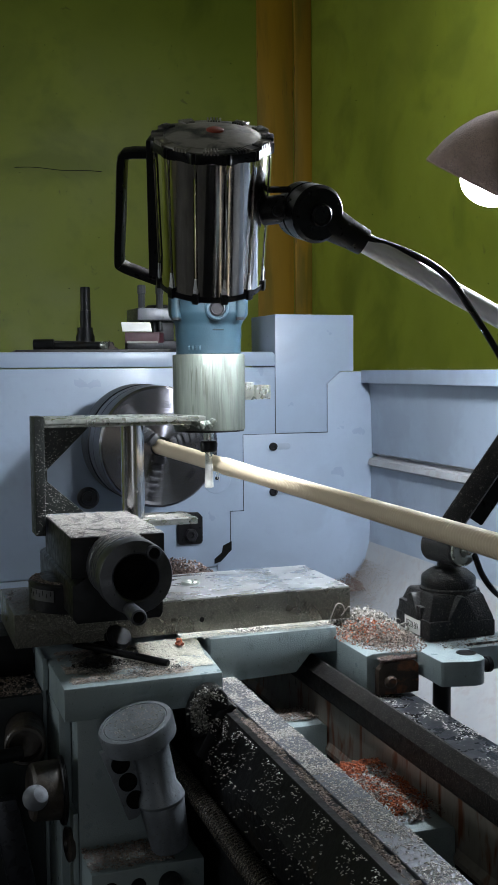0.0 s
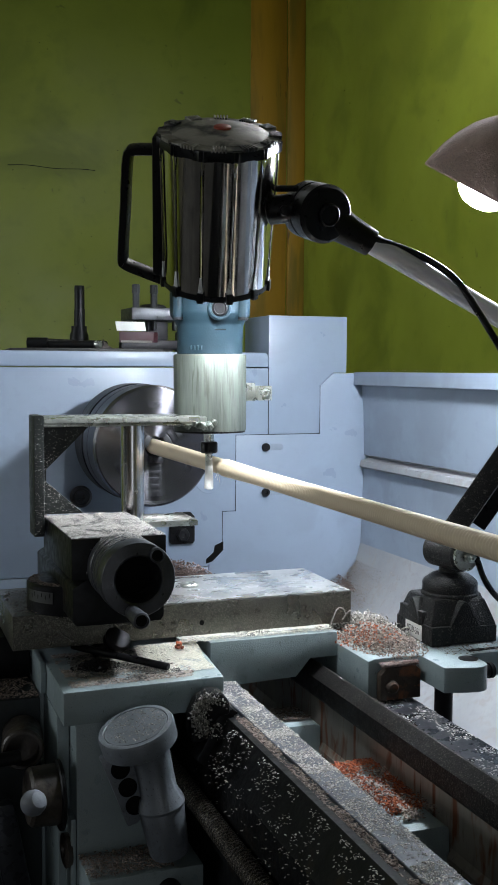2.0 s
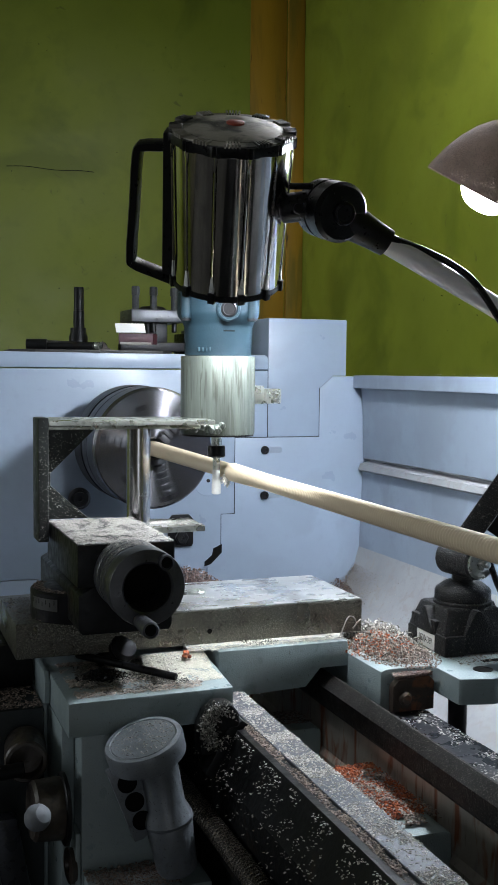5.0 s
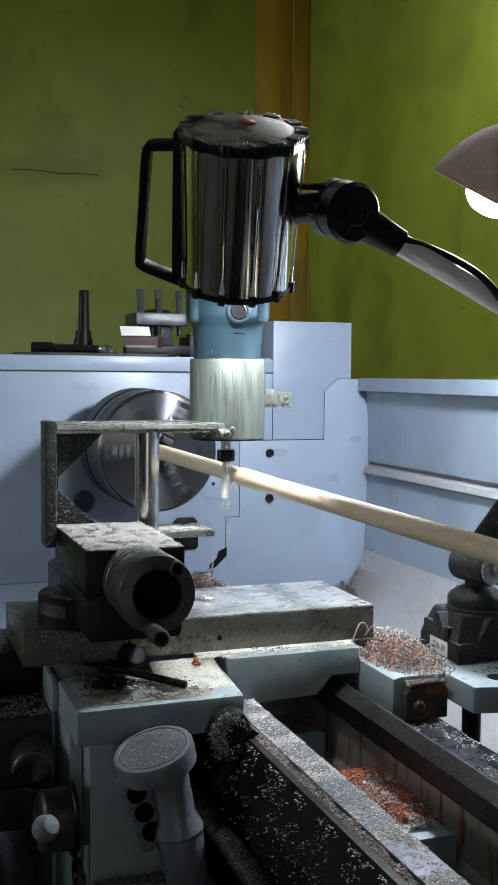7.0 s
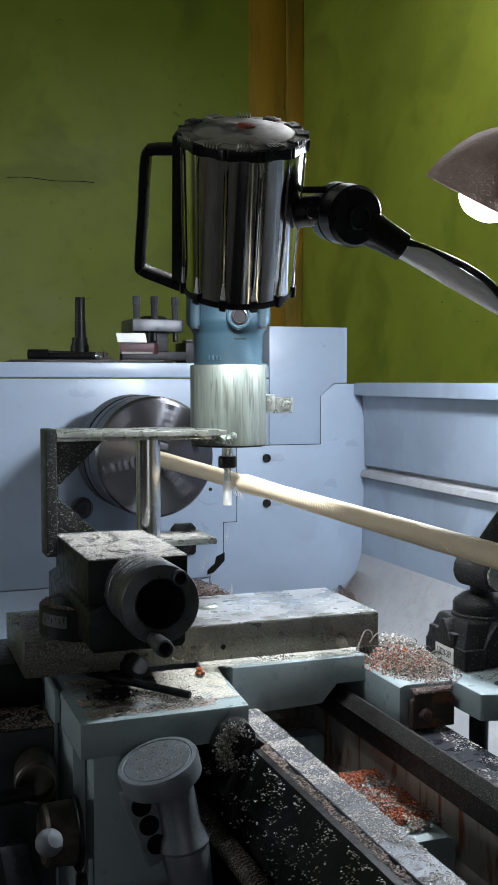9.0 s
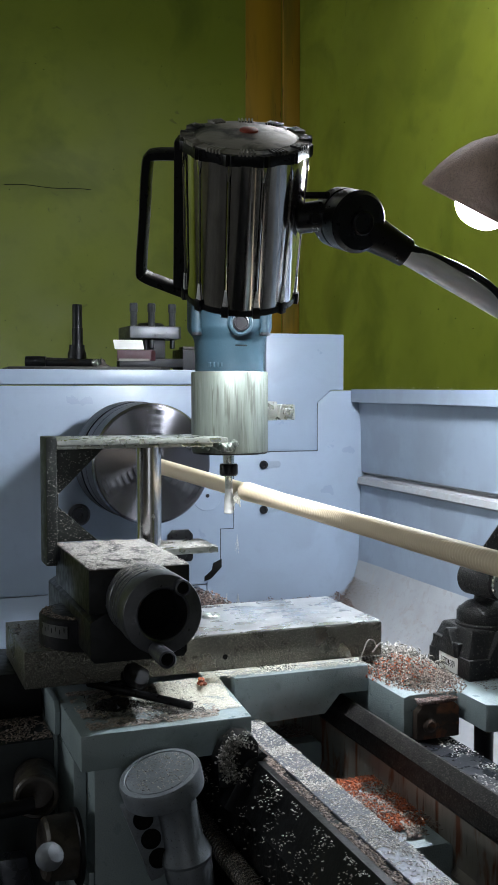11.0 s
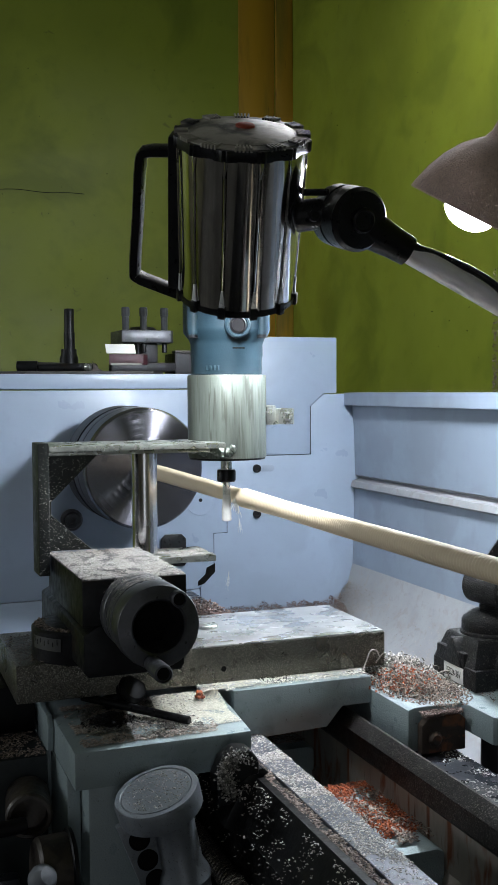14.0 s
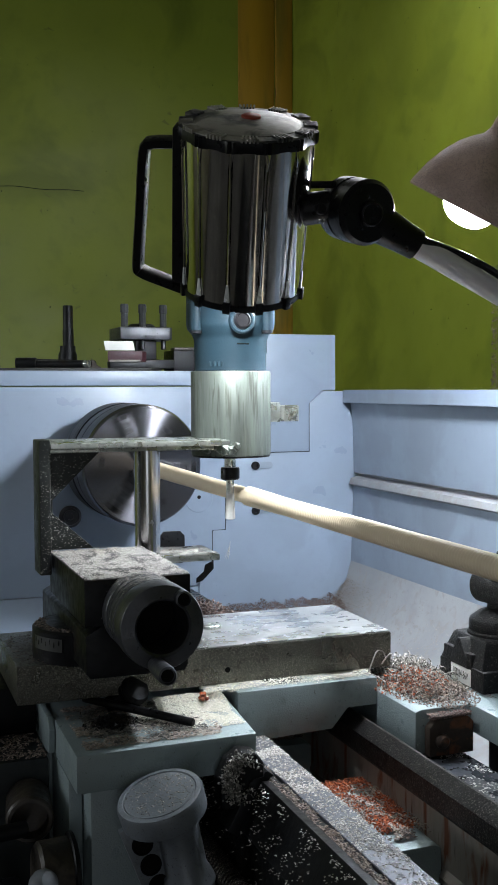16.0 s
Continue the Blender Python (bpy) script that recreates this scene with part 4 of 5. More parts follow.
def gear_outline(r, sides=12):
    pts = []
    for k in range(sides):
        a = 2 * math.pi * k / sides
        h = math.pi / sides
        for da, rr in ((-h, r), (-h * 0.86, r + 0.0022), (-h * 0.72, r + 0.0005), (0, r - 0.0006), (h * 0.72, r + 0.0005), (h * 0.86, r + 0.0022)):
            pts.append((rr * math.cos(a + da), rr * math.sin(a + da)))
    return pts


cap = part("cap", in_head(slab(gear_outline(0.0522), -0.009, 0.0, 0.001, "z")), BLACK, wl, "black cap with a notched rim")
part("cap_plate", in_head(turned([(0.0505, -0.0004), (0.0500, 0.0006), (0.0420, 0.0010)], (0, 0, 0), n=60)), DUSTCAP, cap, "dust lying on the cap")
part("cap_dome", in_head(turned([(0.0415, -0.0005), (0.0405, 0.0016), (0.034, 0.0032), (0.012, 0.0042), (0.003, 0.0043)], (0, 0, 0), n=48)), DUSTCAP, cap)
part("badge", in_head(turned([(0.0075, 0.004), (0.0075, 0.0056), (0.006, 0.0064), (0.002, 0.0066)], (0.002, 0.004, 0), n=24)), RED, cap, "worn red centre badge")
for k in range(12):
    a0 = 2 * math.pi * k / 12
    for j in (-2, -1, 0, 1, 2):
        a = a0 + j * 0.055
        m = Matrix.Rotation(a, 4, "Z")
        rib = box(0.0420, 0.0525, -0.0007, 0.0007, -0.0006, 0.0026, 0.0002, 1)
        bmesh.ops.transform(rib, matrix=m, verts=rib.verts)
        part("rib", in_head(rib), DUSTCAP, cap)
part("lower_rim", in_head(turned([(0.0445, 0), (0.0487, 0.0005), (0.0490, 0.0055), (0.0470, 0.0065), (0.0445, 0.0062), (0.0445, 0)], (0, 0, -HL), n=60, close=False)), BLACK, wl)
for k in range(12):
    a = 2 * math.pi * (k + 0.5) / 12
    m = Matrix.Rotation(a, 4, "Z")
    lug = box(0.0465, 0.0512, -0.0030, 0.0030, -HL - 0.001, -HL + 0.0085, 0.0007)
    bmesh.ops.transform(lug, matrix=m, verts=lug.verts)
    part("rim_lug", in_head(lug), BLACK, wl)
    tip = slab([(-0.0024, 0.0), (0.0024, 0.0), (0.0008, 0.014), (-0.0008, 0.014)], 0.0482, 0.0492, 0.0002, "x")
    bmesh.ops.transform(tip, matrix=m @ Matrix.Translation((0.0003, 0, -HL + 0.0085)), verts=tip.verts)
    part("bright_tip", in_head(tip), RIVET, wl)
    tip = slab([(-0.0024, 0.0), (0.0024, 0.0), (0.0008, -0.012), (-0.0008, -0.012)], 0.0502, 0.0512, 0.0002, "x")
    bmesh.ops.transform(tip, matrix=m @ Matrix.Translation((0.0006, 0, -0.009)), verts=tip.verts)
    part("steel_tip", in_head(tip), CHROME, wl)
# unseen black liner, added to narrow the LED's beam
part("beam_baffle", in_head(turned([(0.0445, 0.001), (0.0430, 0.046), (0.016, 0.050)], (0, 0, -HL), n=40, close=False)), BLACK, wl)
part("led_panel", in_head(turned([(0.0180, 0), (0.0180, 0.0015)], (0, 0, -HL + 0.044), n=32)), LED, wl, "bright white LED panel")
hd = [(-0.047, 0, -0.0165), (-0.062, 0, -0.0178), (-0.0740, 0, -0.0192), (-0.0796, 0, -0.0255), (-0.0826, 0, -0.070), (-0.0858, 0, -0.1165), (-0.0830, 0, -0.1245), (-0.066, 0, -0.1305), (-0.045, 0, -0.1370)]


def bar_along(points, w, t):
    """A flat bar with rounded edges along a line in x and z."""
    pts = curve_points(points, 4)
    bm = bmesh.new()
    rings = []
    for i, p in enumerate(pts):
        d = (pts[min(i + 1, len(pts) - 1)] - pts[max(i - 1, 0)]).normalized()
        s = d.cross(Vector((0, 1, 0))).normalized()
        ring = []
        for a, b in ((-1, -0.7), (-0.7, -1), (0.7, -1), (1, -0.7), (1, 0.7), (0.7, 1), (-0.7, 1), (-1, 0.7)):
            ring.append(bm.verts.new(p + s * t * 0.5 * a + Vector((0, 1, 0)) * w * 0.5 * b))
        rings.append(ring)
    for a, b in zip(rings, rings[1:]):
        for k in range(8):
            bm.faces.new((a[k], a[(k + 1) % 8], b[(k + 1) % 8], b[k]))
    bm.faces.new(rings[0][::-1])
    bm.faces.new(rings[-1])
    return bm


handle_bm = bar_along(hd, 0.016, 0.008)
turn_handle = Matrix.Rotation(radians(-8), 4, "Z")
bmesh.ops.transform(handle_bm, matrix=turn_handle, verts=handle_bm.verts)
part("handle", in_head(handle_bm), BLACK, wl, "black angular carrying handle")
spine = box(-0.0565, -0.044, -0.0105, 0.0105, -0.129, -0.004, 0.002)
bmesh.ops.transform(spine, matrix=turn_handle, verts=spine.verts)
part("handle_spine", in_head(spine), BLACK, wl)
J = Vector((0.0125, -0.5305, 1.2885))
ja = Vector((0.12, -0.95, -0.26)).normalized()
jt = part("tilt_joint", turned([(0.020, -0.02), (0.0245, -0.017), (0.0250, -0.004), (0.0240, -0.003), (0.0240, -0.001), (0.0250, 0.0), (0.0250, 0.015), (0.0220, 0.019), (0.010, 0.0195), (0.0098, 0.0225), (0.0085, 0.0235), (0.007, 0.0215), (0.003, 0.0215)], J, ja, 48), BLACK, wl, "black swivel joint")
part("joint_neck", rod(J + Vector((-0.015, 0.006, 0.004)), J + Vector((-0.050, 0.024, 0.000)), 0.0125), BLACK, jt)
part("joint_clip", rod(J + Vector((-0.018, -0.003, 0.018)), J + Vector((-0.046, 0.020, 0.020)), 0.0028, 12), BLACK, jt)
part("joint_screw", turned([(0.0045, 0), (0.0045, 0.003), (0.003, 0.004)], J + Vector((-0.031, -0.001, -0.001)), (0, -1, 0), 16), DARKST, jt)
E_ = Vector((0.275, -0.560, 1.155))
d_ = (E_ - J).normalized()
part("arm_socket", turned([(0.0160, 0.016), (0.0142, 0.03), (0.0128, 0.042), (0.0120, 0.056), (0.0100, 0.0565)], J, d_, 28), BLACK, wl)
part("upper_arm", rod(J + d_ * 0.05, E_, 0.0094, 28), TUBEWHITE, wl, "pale enamelled tube")
part("elbow", turned([(0.018, -0.02), (0.022, -0.017), (0.022, 0.017), (0.018, 0.02)], E_, ja, 36), BLACK, wl)
PV = Vector((0.1835, -0.487, 0.9735))
ld = (E_ - PV).normalized()
arm = box(-0.0125, 0.0125, -0.011, 0.011, 0.020, (E_ - PV).length, 0.003)
bmesh.ops.transform(arm, matrix=Matrix.Translation(PV + Vector((-0.017, 0.008, 0.0))) @ ld.to_track_quat("Z", "Y").to_matrix().to_4x4(), verts=arm.verts)
part("lower_arm", arm, CRINKLE, wl, "black crinkle-painted square arm")
arm = box(-0.010, 0.010, -0.009, 0.009, 0.035, (E_ - PV).length, 0.002)
bmesh.ops.transform(arm, matrix=Matrix.Translation(PV + Vector((0.016, 0.024, -0.004))) @ ld.to_track_quat("Z", "Y").to_matrix().to_4x4(), verts=arm.verts)
part("spring_bar", arm, BLACK, wl, "black parallel bar behind the arm")
part("pivot_barrel", turned([(0.0150, -0.034), (0.0165, -0.032), (0.0165, 0.010), (0.0150, 0.012)], PV, (0.16, -0.985, 0), 32), CRINKLE, wl)
pv = part("pivot_washer", turned([(0.0140, 0.0122), (0.0150, 0.013), (0.0150, 0.0155), (0.013, 0.0165)], PV, (0.16, -0.985, 0), 32), ZINC, wl, "steel pivot washer")
part("pivot_nut", turned([(0.0066, 0.0166), (0.0066, 0.0215), (0.005, 0.0228), (0.0035, 0.0228), (0.003, 0.0255), (0.0012, 0.0262)], PV, (0.16, -0.985, 0), 6), ZINC, pv)
LB = Vector((0.1875, -0.4620, WZ))
part("foot_turret", turned([(0.0275, 0.034), (0.0288, 0.036), (0.0288, 0.0445), (0.0278, 0.0455), (0.0270, 0.0460), (0.0275, 0.0470), (0.0275, 0.0545), (0.0262, 0.0570), (0.0190, 0.0625), (0.0115, 0.0655), (0.0105, 0.076), (0.010, 0.080)], LB + Vector((0.004, 0, 0)), (0, 0, 1), 48), CRINKLE, wl)
BR = Matrix.Translation(LB) @ Matrix.Rotation(radians(-1.5), 4, "Z")


def in_base(bm):
    bmesh.ops.transform(bm, matrix=BR, verts=bm.verts)
    return bm


foot = turned([(0.0505, 0.0), (0.0505, 0.018), (0.0490, 0.0215), (0.0395, 0.041), (0.037, 0.0425)], (0, 0, 0), n=4)
bmesh.ops.rotate(foot, cent=(0, 0, 0), matrix=Matrix.Rotation(radians(45), 3, "Z"), verts=foot.verts)
part("foot", in_base(bevelled(foot, 0.002)), CRINKLE, wl, "cast foot with flared corners")
part("foot_plate", in_base(box(-0.0366, 0.0366, -0.0366, 0.0366, 0.0, 0.0170, 0.0018)), CRINKLE, wl)
part("foot_boss", in_base(box(-0.0366, -0.020, -0.0190, 0.030, 0.0172, 0.0300, 0.0015)), CRINKLE, wl)
part("corner_boss", in_base(box(-0.0372, -0.016, -0.0400, -0.020, 0.0, 0.0190, 0.0015)), CRINKLE, wl)
for sy, sx in ((-1, 0), (0, 1), (0, -1)):
    web = slab([(-0.0170, 0.0165), (0.0170, 0.0165), (0.0050, 0.038), (0.002, 0.0415), (-0.002, 0.0415), (-0.0050, 0.038)], -0.0385, -0.020, 0.0012)
    bmesh.ops.rotate(web, cent=(0, 0, 0), matrix=Matrix.Rotation(math.atan2(sy, sx) + math.pi / 2, 3, "Z"), verts=web.verts)
    part("foot_web", in_base(web), CRINKLE, wl)
lab = part("rating_label", in_base(box(-0.0373, -0.0367, -0.0190, 0.0150, 0.0015, 0.0165, 0.0001)), WHITE, wl, "small white rating label")
part("flex", pipe(curve_points([(0.1970, -0.4970, 0.9783), (0.1966, -0.5050, 0.9668), (0.2057, -0.5050, 0.9472), (0.2244, -0.5000, 0.9279), (0.2540, -0.4900, 0.9102)], 6), 0.0030), BLACK, wl, "black power flex")
part("arm_flex", pipe(curve_points([(0.0480, -0.5400, 1.2720), (0.0600, -0.5450, 1.2665), (0.0880, -0.5420, 1.2600), (0.1160, -0.5500, 1.2470), (0.1340, -0.5620, 1.2300), (0.1473, -0.5760, 1.2021), (0.1759, -0.5740, 1.1649), (0.2010, -0.5660, 1.1317)], 6), 0.0031), BLACK, wl, "black cable along the arm")

lug = thing("lamp_bracket", (0.16, -0.48, 0.87), "grey-green painted lug plate that carries the work lamp", "bracket", rides=True)
part("plate", slab([(0.127, -0.42), (0.127, -0.5620), (0.1290, -0.5635), (0.1570, -0.5705), (0.1650, -0.5690), (0.1710, -0.5640), (0.1735, -0.5560), (0.1735, -0.53), (0.235, -0.53), (0.235, -0.42)], 0.862, WZ - 0.0005, 0.0015, "z"), TEAL, lug)
part("lug_hole", turned([(0.0092, 0), (0.0092, 0.0004), (0.0075, 0.0006), (0.007, 0.0003)], (0.1635, -0.5435, WZ - 0.0003), n=28), IRON, lug)
# thin black strip on the plate, painting the slot's dark depth
part("slot", box(0.178, 0.228, -0.523, -0.516, WZ - 0.0006, WZ - 0.0001, 0.0001), INK_SHADE, lug)
part("side_bolt", turned([(0.006, 0), (0.006, 0.010), (0.0075, 0.0105), (0.0075, 0.0145), (0.006, 0.016)], (0.1715, -0.549, 0.874), (1, 0.1, 0), 16), DARKST, lug)
part("stud", rod((0.143, -0.535, 0.80), (0.143, -0.535, 0.8618), 0.0085), DARKST, lug)

# ---- on top of the headstock ----
TOPZ = 1.1785
mat_ob = thing("rubber_mat", (0, 0.3, TOPZ), "dark curled rubber mat on the headstock lid", "mat")
part("mat", slab([(-0.155, 0.22), (-0.12, 0.19), (0.02, 0.178), (0.075, 0.185), (0.10, 0.22), (0.11, 0.40), (-0.14, 0.42)], TOPZ + 0.0002, TOPZ + 0.005, 0.0015, "z"), MAT, mat_ob)
MZ = TOPZ + 0.005
wr = thing("chuck_key", (-0.03, 0.29, MZ), "dark oily chuck key with an upright square shank", "chuck key")
part("hub", turned([(0.0145, 0), (0.0150, 0.002), (0.0150, 0.020), (0.0125, 0.026), (0.0125, 0.034)], (-0.034, 0.30, MZ + 0.003), n=28), IRON, wr)
part("shank", turned([(0.0088, 0), (0.0088, 0.030), (0.0080, 0.0305), (0.0080, 0.066), (0.0074, 0.068)], (-0.033, 0.30, MZ + 0.034), n=20), IRON, wr)
part("cross_bar", rod((-0.096, 0.268, MZ + 0.0095), (0.012, 0.31, MZ + 0.0085), 0.0062), IRON, wr)
sp = thing("socket_wrench", (-0.09, 0.25, MZ), "dark steel socket wrench lying on the mat", "wrench")
part("socket", rod((-0.122, 0.262, MZ + 0.0085), (-0.092, 0.252, MZ + 0.0085), 0.0085), IRON, sp)
part("bar", rod((-0.092, 0.252, MZ + 0.0065), (-0.028, 0.205, MZ + 0.0062), 0.0058), IRON, sp)
ring = thing("steel_ring", (-0.023, 0.203, MZ), "small steel tube end lying on the mat", "tube")
part("ring", turned([(0.0058, 0), (0.0062, 0.001), (0.0062, 0.008), (0.0045, 0.0085), (0.0042, 0.003), (0.0015, 0.003)], (-0.0265, 0.204, MZ + 0.0062), (0.75, -0.6, 0), 24), ZINC, ring)
rag = thing("leaf_scrap", (0.0, 0.22, MZ), "curled brown scrap on the mat's edge", "scrap")
part("scrap", slab([(-0.016, MZ + 0.0005), (0.004, MZ + 0.0005), (-0.004, MZ + 0.005), (-0.013, MZ + 0.0155), (-0.011, MZ + 0.006)], 0.218, 0.2195, 0), RUST, rag)
tp = thing("tool_post", (0.0895, 0.26, MZ), "dark four-way tool post with square-headed clamp bolts", "tool post")
part("base", box(0.0345, 0.1195, 0.215, 0.29, MZ, MZ + 0.014, 0.002), DARKST, tp)
part("core", box(0.0625, 0.0965, 0.235, 0.275, MZ + 0.0142, MZ + 0.0450, 0.002), DARKST, tp)
part("top_block", slab([(0.0325, 0.215), (0.1125, 0.215), (0.1185, 0.222), (0.1185, 0.292), (0.0325, 0.292)], MZ + 0.0452, MZ + 0.065, 0.0022, "z"), DIALGREY, tp, "worn steel top block")
for x, y in ((0.0425, 0.228), (0.0715, 0.228), (0.1065, 0.232)):
    b = part("bolt", turned([(0.0056, 0), (0.0056, 0.022), (0.0066, 0.0225), (0.0066, 0.034), (0.0055, 0.036)], (x, y, MZ + 0.0652), n=8), DIALGREY, tp, "dark clamp bolt")
    part("bolt_tip", rod((x, y, MZ + 0.030), (x, y, MZ + 0.0450), 0.0042, 10), IRON, b)
part("washer", turned([(0.022, 0), (0.022, 0.003), (0.018, 0.006), (0.010, 0.007)], (0.0765, 0.255, MZ + 0.0652), n=28), IRON, tp)
bx = thing("card_box", (0.03, 0.205, MZ), "small maroon card box with a white lid", "box")
part("tray", slab([(0.006, 0.187), (0.060, 0.187), (0.072, 0.207), (0.012, 0.212)], MZ + 0.010, MZ + 0.026, 0.0008, "z"), MAROON, bx)
part("strip", slab([(0.0085, 0.1865), (0.056, 0.1865), (0.058, 0.1875), (0.010, 0.1885)], MZ + 0.009, MZ + 0.0125, 0.0003, "z"), CHIPGREY, bx)
lidb = slab([(0.0, 0.0), (0.046, 0.0), (0.046, 0.018), (0.0, 0.018)], 0, 0.0015, 0.0003, "z")
bmesh.ops.transform(lidb, matrix=Matrix.Translation((0.002, 0.186, MZ + 0.0265)) @ Matrix.Rotation(radians(52), 4, "X"), verts=lidb.verts)
part("lid", lidb, WHITE, bx, "white tilted lid")
part("stand", box(0.010, 0.066, 0.190, 0.2085, MZ, MZ + 0.0098, 0.001), DARKST, bx)
bl = thing("steel_offcut", (0.125, 0.25, TOPZ), "dark steel block with a grey chip on top", "steel block")
part("block", box(0.1205, 0.160, 0.22, 0.28, TOPZ + 0.0003, TOPZ + 0.034, 0.0012), DARKST, bl)
part("chip", slab([(0.121, 0.221), (0.157, 0.222), (0.158, 0.25), (0.123, 0.25)], TOPZ + 0.0342, TOPZ + 0.039, 0.002, "z"), OILBROWN, bl)

# ---- desk lamp at the guard ----
dl = thing("shade_lamp", (0.30, -0.42, 1.3), "dusty brown dome lamp shade with a bright white bulb", "lamp")
SC = Vector((0.2255, -0.4700, 1.3290))
sa = Vector((0.326, -0.379, 0.866)).normalized()
prof = [(0.0640, -0.0015), (0.0648, 0.0), (0.0635, 0.006), (0.058, 0.024), (0.050, 0.041), (0.040, 0.056), (0.030, 0.066), (0.022, 0.072), (0.0185, 0.080), (0.0175, 0.105), (0.015, 0.11)]
inner = [(0.0150, 0.066), (0.028, 0.0635), (0.0385, 0.0535), (0.0485, 0.039), (0.0565, 0.0225), (0.0618, 0.006), (0.0630, 0.0), (0.0636, -0.0015)]
part("shade", turned(prof, SC, sa, 72, close=False), SHADE, dl, "dusty brown enamelled dome")
part("lining", turned(inner, SC, sa, 72, close=False), SHADEIN, dl)
part("bulb", turned([(0.003, -0.0243), (0.009, -0.0235), (0.014, -0.022), (0.0195, -0.0185), (0.024, -0.014), (0.027, -0.0085), (0.0285, -0.002), (0.0285, 0.006), (0.027, 0.014), (0.020, 0.030), (0.014, 0.05)], SC + sa * 0.0085, sa, 64), BULB, dl, "glowing white bulb")
part("socket_cap", turned([(0.0165, 0.1102), (0.0165, 0.14), (0.012, 0.145)], SC, sa, 28), BLACK, dl)
part("goose_neck", pipe(curve_points([SC + sa * 0.14, SC + sa * 0.17 + Vector((0.01, 0, 0)), SC + Vector((0.13, 0.0, 0.15)), SC + Vector((0.175, 0.03, 0.06)), (0.432, -0.41, 1.16)], 8), 0.006), BLACK, dl, "black gooseneck clamped on the guard")

# ---- loose things on the carriage ----
hk = thing("steel_pin", (-0.14, -0.48, WZ), "black steel pin lying among chips on the carriage", "pin", rides=True)
part("pin", rod((-0.1825, -0.4220, 0.8975), (-0.1105, -0.4945, 0.8905), 0.0034, 14), BLACK, hk)
kn = thing("black_knob", (-0.135, -0.43, WZ), "black oily locking knob beside the cross slide", "knob", rides=True)
part("knob", turned([(0.008, 0), (0.0128, 0.001), (0.0132, 0.003), (0.0126, 0.005), (0.0132, 0.007), (0.0126, 0.009), (0.0105, 0.0115), (0.003, 0.012)], (-0.1450, -0.4300, WZ + 0.0140), (0.35, -0.75, 0.55), 12), DARKST, kn)
part("shank", rod((-0.166, -0.4290, WZ + 0.005), (-0.1450, -0.4298, WZ + 0.0143), 0.0062), IRON, kn)
rb = thing("orange_shaving", (-0.0882, -0.4490, 0.895), "small orange-red shaving on the carriage", "shaving", rides=True)
rngr = random.Random(9)
part("curl", join(*[turned([(0.0008, -0.0016), (0.0020, 0), (0.0008, 0.0016)], Vector((-0.0882, -0.4490, 0.8961)) + Vector((rngr.gauss(0, 0.0022), rngr.gauss(0, 0.002), rngr.uniform(-0.0015, 0.0025))), (rngr.gauss(0, 1), rngr.gauss(0, 1), rngr.gauss(0, 1)), 7) for _ in range(14)]), CHIPORANGE, rb)

# ---- chips ----
chips("chips_on_top_slide", 15000, on_rect(-0.1965, -0.1150, -0.5015, -0.3525, 1.0097, 0.0012, lambda x, y: 1.0 if noise.noise(Vector((x * 90, y * 50, 9))) > -0.12 else 0.25), CHIP, "pale wood chips covering the top slide", (0.0005, 0.0015), True, 2)
chips("chips_on_plate", 5000, on_rect(-0.19, -0.0405, -0.3515, -0.298, 0.9988, 0.0006, blotchy(60, -0.05)), CHIP, "pale wood dust on the clamping plate", (0.0005, 0.0014), True, 3)
chips("chips_on_wing", 9000, on_rect(-0.150, -0.069, -0.50, -0.435, WZ + 0.0003, 0.0016, lambda x, y: max(0.02, min(1.0, (x + 0.165) * 14 + (y + 0.47) * 22) * (1.0 if noise.noise(Vector((x * 70, y * 70, 3))) > -0.25 else 0.2))), CHIPPALE, "pale wood chips strewn over the carriage wing", (0.0008, 0.0020), True, 4)
chips("chips_banked_up", 4200, lambda rng: (lambda x, k: Vector((x, -0.437 - 0.026 * k, 0.8955 - 0.0085 * k + rng.uniform(0, 0.0012))))(rng.uniform(-0.128, -0.068), rng.random()), CHIPPALE, "pale wood dust banked against the cross slide", (0.0008, 0.0022), True, 35)
chips("black_chips_on_wing", 3800, on_rect(-0.190, -0.10, -0.512, -0.42, WZ + 0.0004, 0.0016, blotchy(45, 0.0, 12)), CHIPDARK, "dark oily chips on the carriage wing", (0.0010, 0.0034), True, 56)
chips("dark_chips_on_wing", 6500, on_rect(-0.200, -0.09, -0.515, -0.41, WZ + 0.0003, 0.0012, blotchy(50, -0.08, 4)), CHIPTAN, "brown chips strewn over the carriage wing", (0.0010, 0.0030), True, 5)
chips("chips_on_ledge", 4200, on_rect(-0.085, 0.07, -0.4500, -0.4345, 0.8972, 0.0035, lambda x, y: 0.1 + 0.9 * ((y + 0.45) / 0.0155) ** 2), CHIPPALE, "pale wood chips along the cross slide's foot", (0.0008, 0.0020), True, 6)
chips("chip_heap_grey", 6000, heap(0.114, -0.440, WZ, 0.034, 0.058, 0.017), CHIPGREY, "heap of grey and pale shavings on the carriage", (0.0010, 0.0036), True, 7, "shavings", 0.6)
chips("chip_heap_orange", 1300, heap(0.108, -0.455, WZ, 0.036, 0.052, 0.017), CHIPORANGE, "orange shavings mixed into the heap", (0.0010, 0.0028), True, 8, "shavings", 0.4)
chips("chip_heap_pale", 1000, heap(0.115, -0.430, WZ, 0.036, 0.055, 0.020), CHIP, "pale shavings mixed into the heap", (0.0010, 0.0030), True, 9, "shavings", 0.4)
